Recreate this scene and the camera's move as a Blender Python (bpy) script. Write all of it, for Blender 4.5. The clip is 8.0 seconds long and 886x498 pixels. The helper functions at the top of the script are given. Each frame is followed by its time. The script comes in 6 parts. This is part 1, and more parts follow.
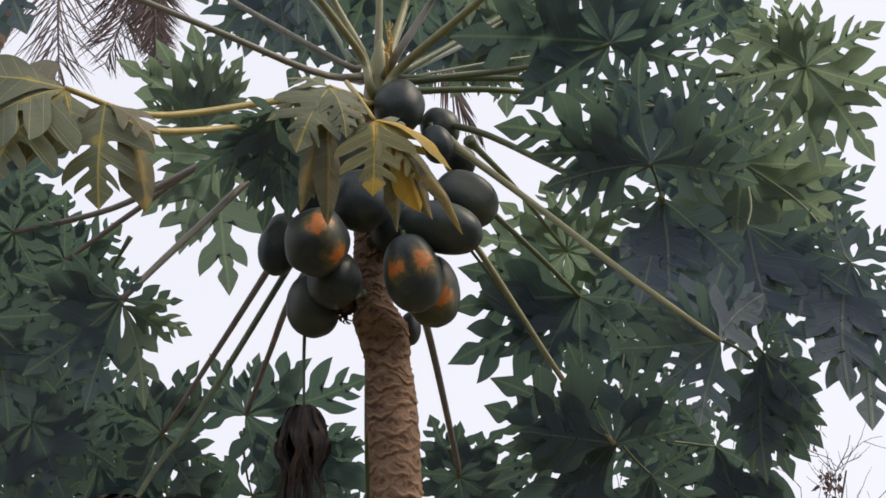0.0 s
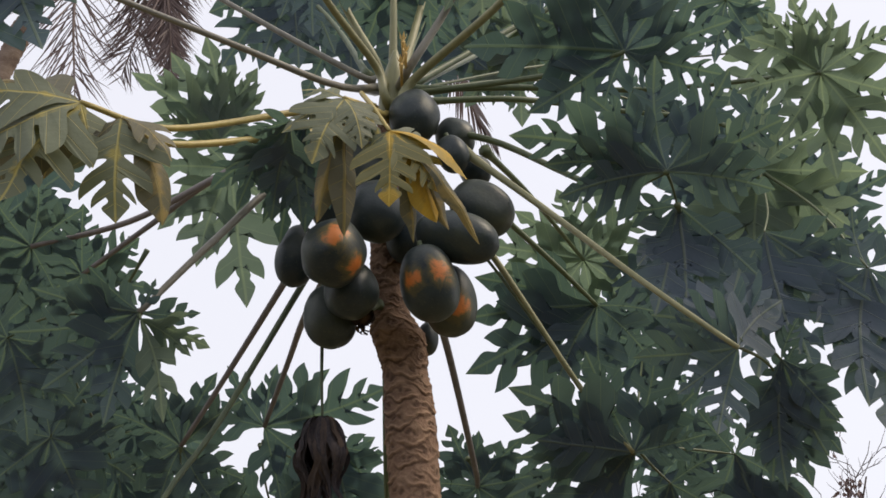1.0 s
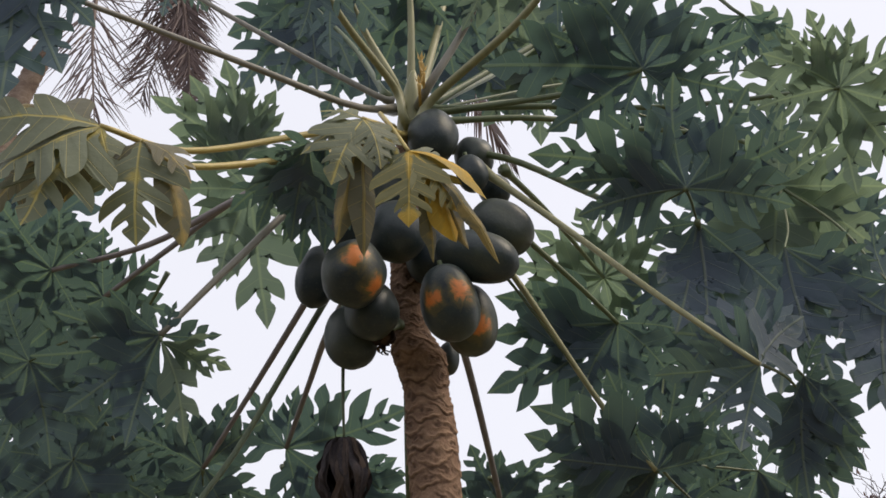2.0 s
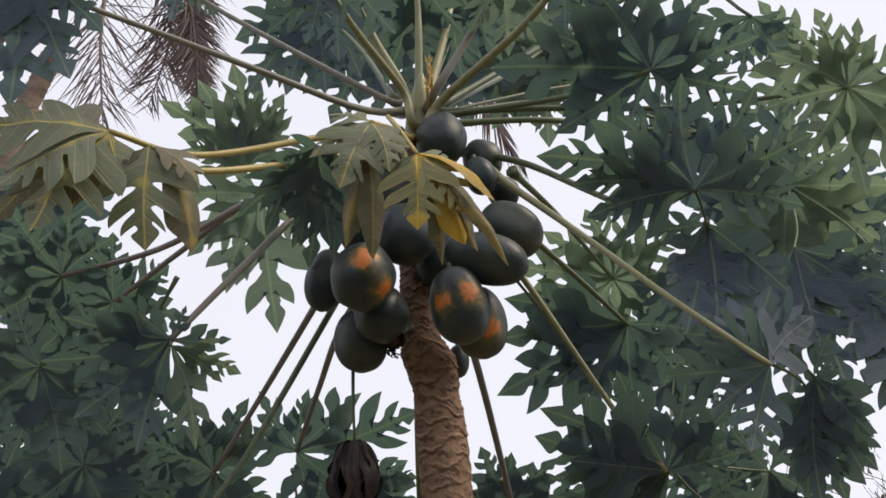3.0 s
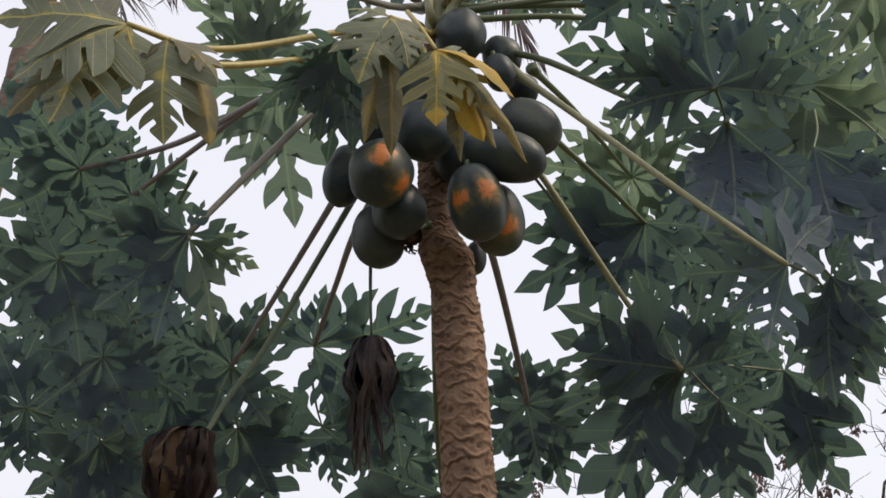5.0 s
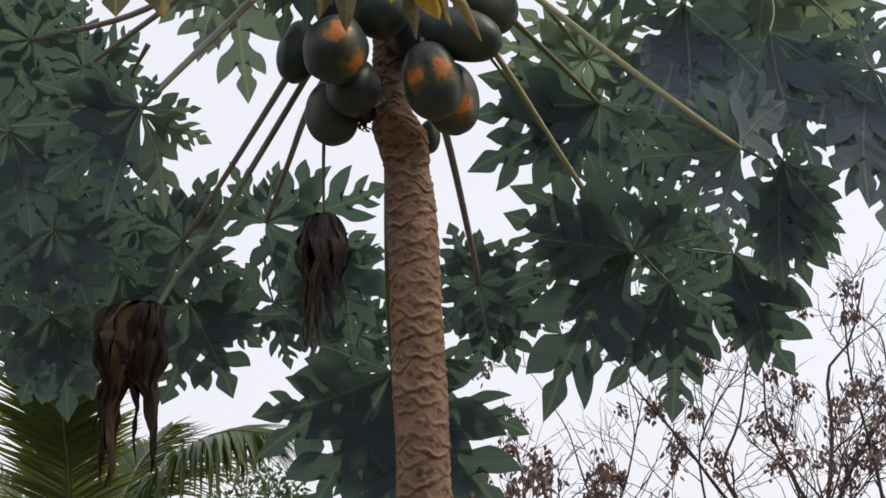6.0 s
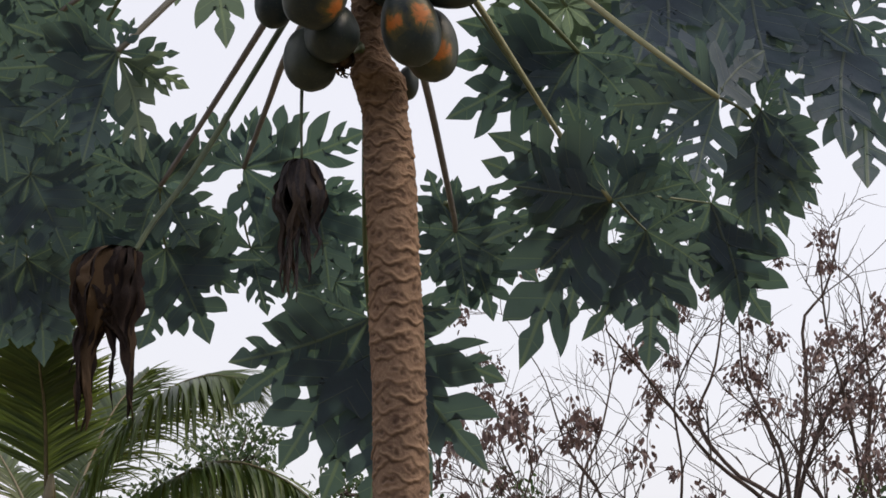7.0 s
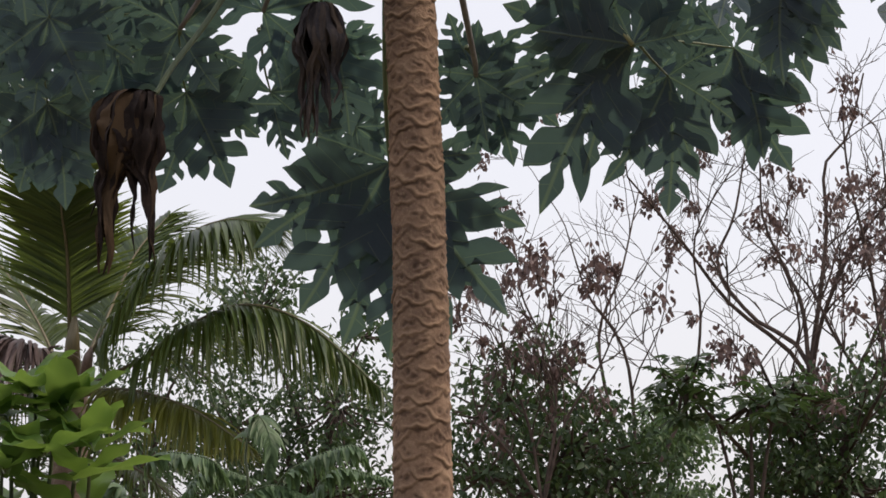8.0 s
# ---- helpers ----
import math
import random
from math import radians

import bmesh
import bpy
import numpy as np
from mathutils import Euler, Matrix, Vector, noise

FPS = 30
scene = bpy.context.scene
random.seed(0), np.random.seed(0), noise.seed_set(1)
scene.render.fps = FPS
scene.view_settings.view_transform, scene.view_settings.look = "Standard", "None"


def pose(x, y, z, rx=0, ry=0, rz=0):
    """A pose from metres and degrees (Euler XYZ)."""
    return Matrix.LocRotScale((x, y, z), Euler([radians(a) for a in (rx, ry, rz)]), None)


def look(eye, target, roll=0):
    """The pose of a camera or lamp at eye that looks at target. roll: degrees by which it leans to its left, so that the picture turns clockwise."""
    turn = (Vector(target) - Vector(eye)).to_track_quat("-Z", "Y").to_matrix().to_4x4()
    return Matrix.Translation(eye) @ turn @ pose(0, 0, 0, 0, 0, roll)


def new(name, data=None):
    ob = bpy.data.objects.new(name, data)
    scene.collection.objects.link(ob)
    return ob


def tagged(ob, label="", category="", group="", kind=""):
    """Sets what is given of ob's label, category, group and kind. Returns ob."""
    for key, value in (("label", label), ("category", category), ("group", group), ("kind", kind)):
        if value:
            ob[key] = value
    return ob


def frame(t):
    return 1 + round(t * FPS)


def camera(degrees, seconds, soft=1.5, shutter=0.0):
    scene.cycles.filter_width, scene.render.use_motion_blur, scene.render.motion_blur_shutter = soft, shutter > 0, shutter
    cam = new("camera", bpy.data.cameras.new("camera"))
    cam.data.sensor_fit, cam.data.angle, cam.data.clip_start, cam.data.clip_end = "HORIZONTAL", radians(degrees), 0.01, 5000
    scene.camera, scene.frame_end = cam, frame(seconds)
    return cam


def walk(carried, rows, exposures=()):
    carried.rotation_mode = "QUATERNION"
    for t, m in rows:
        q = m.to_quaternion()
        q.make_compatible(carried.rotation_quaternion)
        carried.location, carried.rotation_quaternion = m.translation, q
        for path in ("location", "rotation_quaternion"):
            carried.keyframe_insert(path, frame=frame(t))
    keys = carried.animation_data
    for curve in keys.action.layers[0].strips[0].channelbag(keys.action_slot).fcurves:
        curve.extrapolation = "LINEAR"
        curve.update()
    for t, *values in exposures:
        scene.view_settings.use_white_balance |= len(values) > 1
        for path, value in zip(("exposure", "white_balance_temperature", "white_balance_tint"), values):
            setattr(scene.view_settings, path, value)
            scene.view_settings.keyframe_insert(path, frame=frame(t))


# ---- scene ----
cam = camera(27.53, 8.0, soft=1.6)
EYE = (0.0, 0.0, 1.6)   # held at a standing man's eye height
ROWS = [   # seconds, tilt, roll, turn in degrees
    (0.0, 113.000, -0.000, -0.000),
    (0.5, 113.021, 0.206, 0.142),
    (1.0, 113.315, 0.354, 0.721),
    (1.5, 113.747, 0.456, 1.206),
    (3.0, 114.030, 0.911, 1.970),
    (3.5, 113.552, 0.965, 2.062),
    (4.0, 113.019, 0.796, 2.255),
    (4.2, 112.919, 0.612, 2.365),
    (5.5, 108.683, -0.156, 1.781),
    (6.0, 106.920, -0.190, 0.582),
    (6.5, 105.963, -0.425, -0.111),
    (7.0, 105.245, -0.391, -0.218),
    (7.5, 103.487, -0.450, 0.074),
    (8.0, 100.327, -0.718, 0.366),
]
walk(cam, [(t, pose(*EYE, tilt, roll, turn)) for t, tilt, roll, turn in ROWS], exposures=[(0.0, 0.17), (4.2, 0.17), (8.0, 0.12)])

# ---- world and light ----
world = bpy.data.worlds.new("world")
scene.world = world
world.use_nodes = True
SUN_EL, SUN_AZ = 54.0, 90.0   # degrees above the horizon; clockwise from straight behind the camera


def sun_way():
    e, a = radians(SUN_EL), radians(SUN_AZ)
    return Vector((math.sin(a) * math.cos(e), -math.cos(a) * math.cos(e), math.sin(e)))


def build_world():
    nt = world.node_tree
    nt.nodes.clear()
    out = nt.nodes.new("ShaderNodeOutputWorld")
    sky = nt.nodes.new("ShaderNodeTexSky")
    sky.sky_type = 'NISHITA'
    sky.sun_disc = False
    w = sun_way()
    sky.sun_elevation = radians(SUN_EL)
    sky.sun_rotation = math.atan2(w.x, w.y)
    sky.air_density, sky.dust_density = 1.0, 6.0
    bg = nt.nodes.new("ShaderNodeBackground")
    bg.inputs["Strength"].default_value = 0.05
    nt.links.new(sky.outputs[0], bg.inputs["Color"])
    veil = nt.nodes.new("ShaderNodeBackground")
    veil.inputs["Color"].default_value = (0.912, 0.885, 0.922, 1)
    veil.inputs["Strength"].default_value = 0.77
    add = nt.nodes.new("ShaderNodeAddShader")
    nt.links.new(bg.outputs[0], add.inputs[0])
    nt.links.new(veil.outputs[0], add.inputs[1])
    nt.links.new(add.outputs[0], out.inputs["Surface"])


build_world()
sun = new("sun", bpy.data.lights.new("sun", "SUN"))
sun.data.energy, sun.data.angle, sun.data.color = 1.5, radians(24), (1.0, 0.84, 0.64)
sun.matrix_world = look(sun_way() * 40, (0, 0, 0))

# ---- materials ----


class Mat:
    """A small wrapper round a node tree."""

    def __init__(self, name, rough=0.6, spec=0.4):
        self.m = bpy.data.materials.new(name)
        self.m.use_nodes = True
        self.nt = self.m.node_tree
        self.bsdf = self.nt.nodes["Principled BSDF"]
        self.out = self.nt.nodes["Material Output"]
        self.bsdf.inputs["Roughness"].default_value = rough
        self.bsdf.inputs["Specular IOR Level"].default_value = spec
        self.tc = self.node("ShaderNodeTexCoord")

    def node(self, kind, **props):
        n = self.nt.nodes.new(kind)
        for k, v in props.items():
            n.inputs[k].default_value = v
        return n

    def link(self, a, b):
        self.nt.links.new(a, b)

    def noise(self, scale, detail=4.0, rough=0.55, coord="Object", stretch=None, distortion=0.0):
        n = self.node("ShaderNodeTexNoise", Scale=scale, Detail=detail, Roughness=rough, Distortion=distortion)
        if stretch:
            mp = self.node("ShaderNodeMapping", Scale=stretch)
            self.link(self.tc.outputs[coord], mp.inputs["Vector"])
            self.link(mp.outputs[0], n.inputs["Vector"])
        else:
            self.link(self.tc.outputs[coord], n.inputs["Vector"])
        return n.outputs["Fac"]

    def ramp(self, fac, stops):
        r = self.node("ShaderNodeValToRGB")
        els = r.color_ramp.elements
        while len(els) < len(stops):
            els.new(0.5)
        for e, (p, c) in zip(els, stops):
            e.position, e.color = p, (*c, 1) if len(c) == 3 else c
        self.link(fac, r.inputs[0])
        return r.outputs[0]

    def mix(self, fac, a, b, mode="MIX"):
        n = self.nt.nodes.new("ShaderNodeMix")
        n.data_type, n.blend_type = "RGBA", mode
        for sock, v in ((n.inputs["Factor"], fac), (n.inputs["A"], a), (n.inputs["B"], b)):
            if isinstance(v, (int, float)):
                sock.default_value = v
            elif isinstance(v, tuple):
                sock.default_value = (*v, 1)
            else:
                self.link(v, sock)
        return n.outputs["Result"]

    def math(self, op, a, b=0.0):
        n = self.nt.nodes.new("ShaderNodeMath")
        n.operation = op
        for sock, v in zip(n.inputs, (a, b)):
            if isinstance(v, (int, float)):
                sock.default_value = v
            else:
                self.link(v, sock)
        return n.outputs[0]

    def attr(self, name):
        n = self.nt.nodes.new("ShaderNodeAttribute")
        n.attribute_name = name
        return n

    def random(self):
        return self.nt.nodes.new("ShaderNodeObjectInfo").outputs["Random"]

    def color(self, c):
        self.link(c, self.bsdf.inputs["Base Color"])
        return self

    def bump(self, height, strength=0.3, distance=0.01):
        n = self.node("ShaderNodeBump", Strength=strength, Distance=distance)
        self.link(height, n.inputs["Height"])
        self.link(n.outputs[0], self.bsdf.inputs["Normal"])
        return self

    def see_through(self, color, amount):
        """Light that passes through a thin leaf."""
        tr = self.node("ShaderNodeBsdfTranslucent")
        if isinstance(color, tuple):
            tr.inputs["Color"].default_value = (*color, 1)
        else:
            self.link(color, tr.inputs["Color"])
        mx = self.node("ShaderNodeMixShader")
        mx.inputs[0].default_value = amount
        self.link(self.bsdf.outputs[0], mx.inputs[1])
        self.link(tr.outputs[0], mx.inputs[2])
        self.link(mx.outputs[0], self.out.inputs["Surface"])
        return self


def mat_blade(name, dark, light, vein, glow, amount=0.3, ribs=0.7, yellow=0.0, yellow_color=(0.40, 0.29, 0.06)):
    """Palmate blade: uv.x runs from the midrib (0) to the edge (1), uv.y along the lobe."""
    m = Mat(name, rough=0.55, spec=0.36)
    sep = m.node("ShaderNodeSeparateXYZ")
    m.link(m.attr("lobe").outputs["Vector"], sep.inputs[0])
    u, v = sep.outputs[0], sep.outputs[1]
    base = m.ramp(m.noise(5.0, 5), [(0.3, dark), (0.7, light)])
    base = m.mix(m.math("MULTIPLY", m.noise(60.0, 3), 0.35), base, light)
    base = m.mix(m.math("MULTIPLY", m.random(), 0.35), base, light)
    if yellow:
        patch = m.ramp(m.math("ADD", m.noise(9.0, 5, distortion=0.8), m.math("MULTIPLY", m.math("SUBTRACT", 0.35, u), 0.35)),
                       [(0.64 - yellow * 0.25, (0, 0, 0)), (0.72 - yellow * 0.25, (1, 1, 1))])
        base = m.mix(patch, base, yellow_color)
    rib = m.ramp(u, [(0.02, (1, 1, 1)), (0.055, (0, 0, 0))])
    side = m.math("FRACT", m.math("SUBTRACT", m.math("MULTIPLY", v, 9.0), m.math("MULTIPLY", u, 1.15)))
    side = m.ramp(m.math("ABSOLUTE", m.math("SUBTRACT", side, 0.5)), [(0.012, (0.75, 0.75, 0.75)), (0.035, (0, 0, 0))])
    veins = m.math("MAXIMUM", rib, side)
    col = m.mix(m.math("MULTIPLY", veins, ribs), base, vein)
    m.color(col)
    m.bump(m.math("ADD", m.math("MULTIPLY", veins, 0.7), m.noise(26.0, 3)), 0.5, 0.006)
    m.see_through(m.mix(0.55, m.mix(1.0, col, (2.5, 2.5, 1.9), "MULTIPLY"), glow), amount)
    return m.m


def mat_leaf(name, dark, light, glow, amount=0.3, scale=3.0, rough=0.45, island=True):
    """Small foliage; each leaf of a clump has its own shade."""
    m = Mat(name, rough=rough, spec=0.4)
    rnd = m.nt.nodes.new("ShaderNodeNewGeometry").outputs["Random Per Island"] if island else m.random()
    col = m.ramp(m.math("ADD", m.math("MULTIPLY", rnd, 0.7), m.math("MULTIPLY", m.noise(scale, 3), 0.4)), [(0.15, dark), (0.95, light)])
    m.color(col)
    m.see_through(m.mix(0.5, col, glow), amount)
    return m.m


def mat_stalk(name, a, b, scale=9.0, rough=0.45):
    m = Mat(name, rough=rough, spec=0.45)
    along = m.noise(scale, 3, stretch=(6, 6, 1))
    col = m.mix(m.math("MULTIPLY", m.noise(120.0, 2), 0.4), m.ramp(along, [(0.35, a), (0.7, b)]), a)
    m.color(m.mix(m.math("MULTIPLY", m.random(), 0.5), col, b))
    m.bump(m.noise(160.0, 2), 0.15, 0.002)
    return m.m


def mat_bark(name, a, b, c, scale=14.0, bump=0.5, stretch=None, gilt=None):
    m = Mat(name, rough=0.85, spec=0.15)
    col = m.ramp(m.noise(scale, 6, 0.62, stretch=stretch), [(0.28, a), (0.52, b), (0.75, c)])
    col = m.mix(m.ramp(m.noise(scale * 0.22, 3), [(0.45, (0, 0, 0)), (0.7, (0.55, 0.55, 0.55))]), col, a)
    col = m.mix(m.ramp(m.noise(scale * 9, 2), [(0.55, (0, 0, 0)), (0.75, (0.4, 0.4, 0.4))]), col, c)
    if gilt:
        col = m.mix(m.ramp(m.random(), [(0.5, (0, 0, 0)), (0.95, (0.7, 0.7, 0.7))]), col, gilt)
    m.color(col)
    m.bump(m.noise(scale * 5, 5, 0.7, stretch=stretch), bump, 0.006)
    return m.m


def mat_trunk():
    """Papaya bark: tan plates, shade painted under their pale lips, dark leaf-scar eyes."""
    m = Mat("papaya_bark", rough=0.8, spec=0.2)
    col = m.ramp(m.noise(16.0, 6, 0.6), [(0.28, (0.145, 0.092, 0.068)), (0.5, (0.265, 0.168, 0.116)), (0.75, (0.41, 0.275, 0.19))])
    col = m.mix(m.ramp(m.noise(3.5, 3), [(0.42, (0, 0, 0)), (0.68, (0.6, 0.6, 0.6))]), col, (0.13, 0.085, 0.065))
    col = m.mix(m.ramp(m.noise(150.0, 2), [(0.52, (0, 0, 0)), (0.75, (0.5, 0.5, 0.5))]), col, (0.40, 0.29, 0.19))
    # lips painted lighter and the shade beneath them darker; the eyes dark too
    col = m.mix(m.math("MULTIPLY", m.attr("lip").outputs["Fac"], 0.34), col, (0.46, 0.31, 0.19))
    col = m.mix(m.math("MULTIPLY", m.attr("lip_shade_eye").outputs["Fac"], 0.82), col, (0.045, 0.025, 0.018))
    m.color(col)
    m.bump(m.noise(120.0, 5, 0.7), 0.5, 0.003)
    return m.m


def mat_fruit():
    """Papaya skin: dark green, ripening to orange where the mesh says so."""
    m = Mat("papaya_skin", rough=0.42, spec=0.36)
    green = m.ramp(m.noise(11.0, 5), [(0.3, (0.020, 0.030, 0.038)), (0.55, (0.032, 0.045, 0.048)), (0.8, (0.062, 0.074, 0.052))])
    green = m.mix(m.ramp(m.noise(5.0, 4, distortion=0.8), [(0.5, (0, 0, 0)), (0.72, (0.6, 0.6, 0.6))]), green, (0.075, 0.080, 0.045))
    green = m.mix(m.ramp(m.noise(190.0, 2), [(0.6, (0, 0, 0)), (0.78, (0.5, 0.5, 0.5))]), green, (0.10, 0.115, 0.075))
    ripe = m.attr("ripe").outputs["Fac"]
    edge = m.math("MULTIPLY", m.math("ADD", ripe, m.math("MULTIPLY", m.math("SUBTRACT", m.noise(26.0, 6, 0.65, distortion=0.6), 0.5), 2.0)), 0.6)
    col = m.mix(m.ramp(edge, [(0.06, (0, 0, 0)), (0.44, (1, 1, 1))]), green, (0.135, 0.112, 0.042))
    col = m.mix(m.ramp(edge, [(0.37, (0, 0, 0)), (0.56, (1, 1, 1))]), col, (0.58, 0.19, 0.045))
    m.color(m.mix(m.ramp(ripe, [(0.01, (0, 0, 0)), (0.22, (1, 1, 1))]), green, col))
    m.bump(m.math("ADD", m.noise(45.0, 3), m.noise(9.0, 3)), 0.2, 0.006)
    return m.m


def mat_ground():
    m = Mat("ground_soil", rough=0.95, spec=0.1)
    col = m.ramp(m.noise(0.35, 6, 0.65), [(0.35, (0.10, 0.12, 0.05)), (0.5, (0.20, 0.16, 0.10)), (0.65, (0.33, 0.26, 0.18))])
    m.color(m.mix(m.math("MULTIPLY", m.noise(14.0, 4), 0.4), col, (0.12, 0.11, 0.06)))
    m.bump(m.noise(25.0, 5), 0.6, 0.05)
    return m.m


BLADE = mat_blade("papaya_leaf_green", (0.043, 0.068, 0.098), (0.079, 0.112, 0.158), (0.17, 0.215, 0.16), (0.16, 0.29, 0.10), 0.34, 0.62)
# Lit copy of BLADE: paler green, with light through the leaf put into colour
BLADE_LIT = mat_blade("papaya_leaf_lit", (0.070, 0.103, 0.098), (0.122, 0.156, 0.140), (0.24, 0.29, 0.19), (0.25, 0.37, 0.19), 0.42, 0.55)
BLADE_OLD = mat_blade("papaya_leaf_yellowing", (0.092, 0.112, 0.084), (0.168, 0.188, 0.122), (0.50, 0.42, 0.13), (0.30, 0.29, 0.08), 0.2, yellow=0.1, yellow_color=(0.34, 0.29, 0.09))
BLADE_GOLD = mat_blade("papaya_leaf_gold", (0.14, 0.152, 0.085), (0.25, 0.24, 0.11), (0.66, 0.48, 0.10), (0.42, 0.31, 0.06), 0.24, yellow=0.5, yellow_color=(0.48, 0.33, 0.06))
BLADE_AMBER = mat_blade("papaya_leaf_amber", (0.30, 0.22, 0.06), (0.46, 0.32, 0.06), (0.55, 0.40, 0.09), (0.5, 0.32, 0.04), 0.26, yellow=0.6, yellow_color=(0.56, 0.36, 0.05))
BLADE_TURN = mat_blade("papaya_leaf_turning", (0.070, 0.075, 0.052), (0.12, 0.115, 0.07), (0.30, 0.24, 0.08), (0.18, 0.15, 0.05), 0.15, yellow=0.1, yellow_color=(0.24, 0.18, 0.06))
STALK = mat_stalk("papaya_stalk_green", (0.055, 0.082, 0.045), (0.11, 0.135, 0.06))
STALK_GREY = mat_stalk("papaya_stalk_grey", (0.13, 0.128, 0.105), (0.22, 0.21, 0.175))
STALK_DARK = mat_stalk("papaya_stalk_dark", (0.125, 0.112, 0.110), (0.21, 0.185, 0.18))
STALK_PALE = mat_stalk("papaya_stalk_pale", (0.17, 0.18, 0.095), (0.30, 0.29, 0.155))
STALK_GOLD = mat_stalk("papaya_stalk_gold", (0.30, 0.24, 0.075), (0.45, 0.36, 0.12))
TRUNK = mat_trunk()
FRUIT = mat_fruit()
DEAD = mat_bark("withered_leaf", (0.014, 0.011, 0.011), (0.034, 0.024, 0.023), (0.075, 0.050, 0.038), 18.0, 0.6, (3, 3, 0.6), (0.125, 0.080, 0.045))
DEAD_GREY = mat_bark("withered_leaf_grey", (0.026, 0.024, 0.030), (0.060, 0.052, 0.056), (0.125, 0.100, 0.090), 18.0, 0.6, (3, 3, 0.6), (0.165, 0.115, 0.080))
FLOWER = mat_stalk("papaya_flower", (0.5, 0.30, 0.06), (0.7, 0.5, 0.2))
BARK = mat_bark("tree_bark", (0.04, 0.03, 0.027), (0.085, 0.062, 0.055), (0.15, 0.12, 0.105), 10.0)
PALM_BARK = mat_bark("palm_bark", (0.10, 0.07, 0.055), (0.2, 0.15, 0.12), (0.33, 0.27, 0.22), 9.0, 0.6, (1, 1, 3))
POD = mat_leaf("dry_pod", (0.060, 0.042, 0.042), (0.235, 0.160, 0.150), (0.22, 0.14, 0.13), 0.22)
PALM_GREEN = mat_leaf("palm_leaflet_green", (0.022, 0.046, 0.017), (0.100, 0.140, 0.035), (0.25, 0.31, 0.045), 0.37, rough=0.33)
# Lit copy of the green leaflets: yellower, the brightness put into its colour
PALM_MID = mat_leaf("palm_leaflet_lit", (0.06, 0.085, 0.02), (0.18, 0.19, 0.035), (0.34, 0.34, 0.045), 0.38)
PALM_DEAD = mat_leaf("palm_leaflet_dry", (0.085, 0.062, 0.062), (0.18, 0.13, 0.125), (0.18, 0.13, 0.125), 0.2)
RACHIS = mat_stalk("palm_rachis", (0.075, 0.066, 0.035), (0.16, 0.13, 0.07))
RACHIS_DEAD = mat_stalk("palm_rachis_dry", (0.10, 0.07, 0.06), (0.2, 0.14, 0.12))
FOLIAGE = mat_leaf("tree_foliage", (0.014, 0.032, 0.014), (0.060, 0.100, 0.040), (0.12, 0.22, 0.05), 0.26)
SHRUB = mat_leaf("shrub_foliage", (0.035, 0.085, 0.025), (0.135, 0.25, 0.05), (0.30, 0.44, 0.07), 0.42, island=False)
FERN = mat_leaf("feathery_shrub_foliage", (0.055, 0.10, 0.05), (0.15, 0.235, 0.115), (0.22, 0.34, 0.12), 0.34)
SHRUB_DARK = mat_leaf("shrub_foliage_dark", (0.04, 0.08, 0.04), (0.11, 0.18, 0.08), (0.2, 0.3, 0.1), 0.35)
GROUND = mat_ground()
# dark green of the added light-blocking screen behind the viewer
BACK_SCREEN = mat_bark("unseen_screen", (0.012, 0.022, 0.012), (0.03, 0.055, 0.022), (0.06, 0.09, 0.035), 6.0, 0.8)

# ---- mesh helpers ----


class Shape:
    """Vertices and faces of one mesh, with optional point attributes."""

    def __init__(self):
        self.v, self.f, self.data = [], [], {}

    def add(self, verts, faces, **data):
        n = len(self.v)
        self.v.extend(tuple(p) for p in verts)
        self.f.extend(tuple(i + n for i in face) for face in faces)
        for k, vals in data.items():
            self.data.setdefault(k, []).extend(vals)

    def tube(self, pts, radii, sides=8, cap=True):
        pts = [Vector(p) for p in pts]
        verts, faces = [], []
        side = None
        for i, p in enumerate(pts):
            way = (pts[min(i + 1, len(pts) - 1)] - pts[max(i - 1, 0)]).normalized()
            if side is None:
                side = way.cross(Vector((0.31, 0.93, 0.2))).normalized()
            side = (side - way * side.dot(way)).normalized()
            up = way.cross(side)
            for k in range(sides):
                a = 2 * math.pi * k / sides
                verts.append(p + (side * math.cos(a) + up * math.sin(a)) * radii[i])
        for i in range(len(pts) - 1):
            for k in range(sides):
                a, b = i * sides + k, i * sides + (k + 1) % sides
                faces.append((a, b, b + sides, a + sides))
        if cap:
            faces.append(tuple(range(sides - 1, -1, -1)))
            faces.append(tuple(range((len(pts) - 1) * sides, len(pts) * sides)))
        self.add(verts, faces)

    def mesh(self, name, origin=(0, 0, 0), smooth=True):
        me = bpy.data.meshes.new(name)
        o = Vector(origin)
        me.from_pydata([(p[0] - o[0], p[1] - o[1], p[2] - o[2]) for p in self.v], [], self.f)
        for k, vals in self.data.items():
            kind = "FLOAT" if not hasattr(vals[0], "__len__") else "FLOAT_VECTOR"
            at = me.attributes.new(k, kind, "POINT")
            flat = np.array(vals, dtype=np.float32).ravel()
            at.data.foreach_set("value" if kind == "FLOAT" else "vector", flat)
        if smooth:
            me.polygons.foreach_set("use_smooth", [True] * len(me.polygons))
        me.update()
        return me


def thing(name, base, label, category, group="", kind=""):
    ob = new(name)
    ob.location = base
    return tagged(ob, label, category, group, kind)


def part(name, shape, material, parent, label="", smooth=True):
    """One mesh object under a thing or a part; shape is in world places."""
    root = parent
    while root.parent:
        root = root.parent
    me = shape.mesh(name, root.location, smooth)
    me.materials.append(material)
    ob = new(name, me)
    ob.parent = parent
    return tagged(ob, label) if label else ob


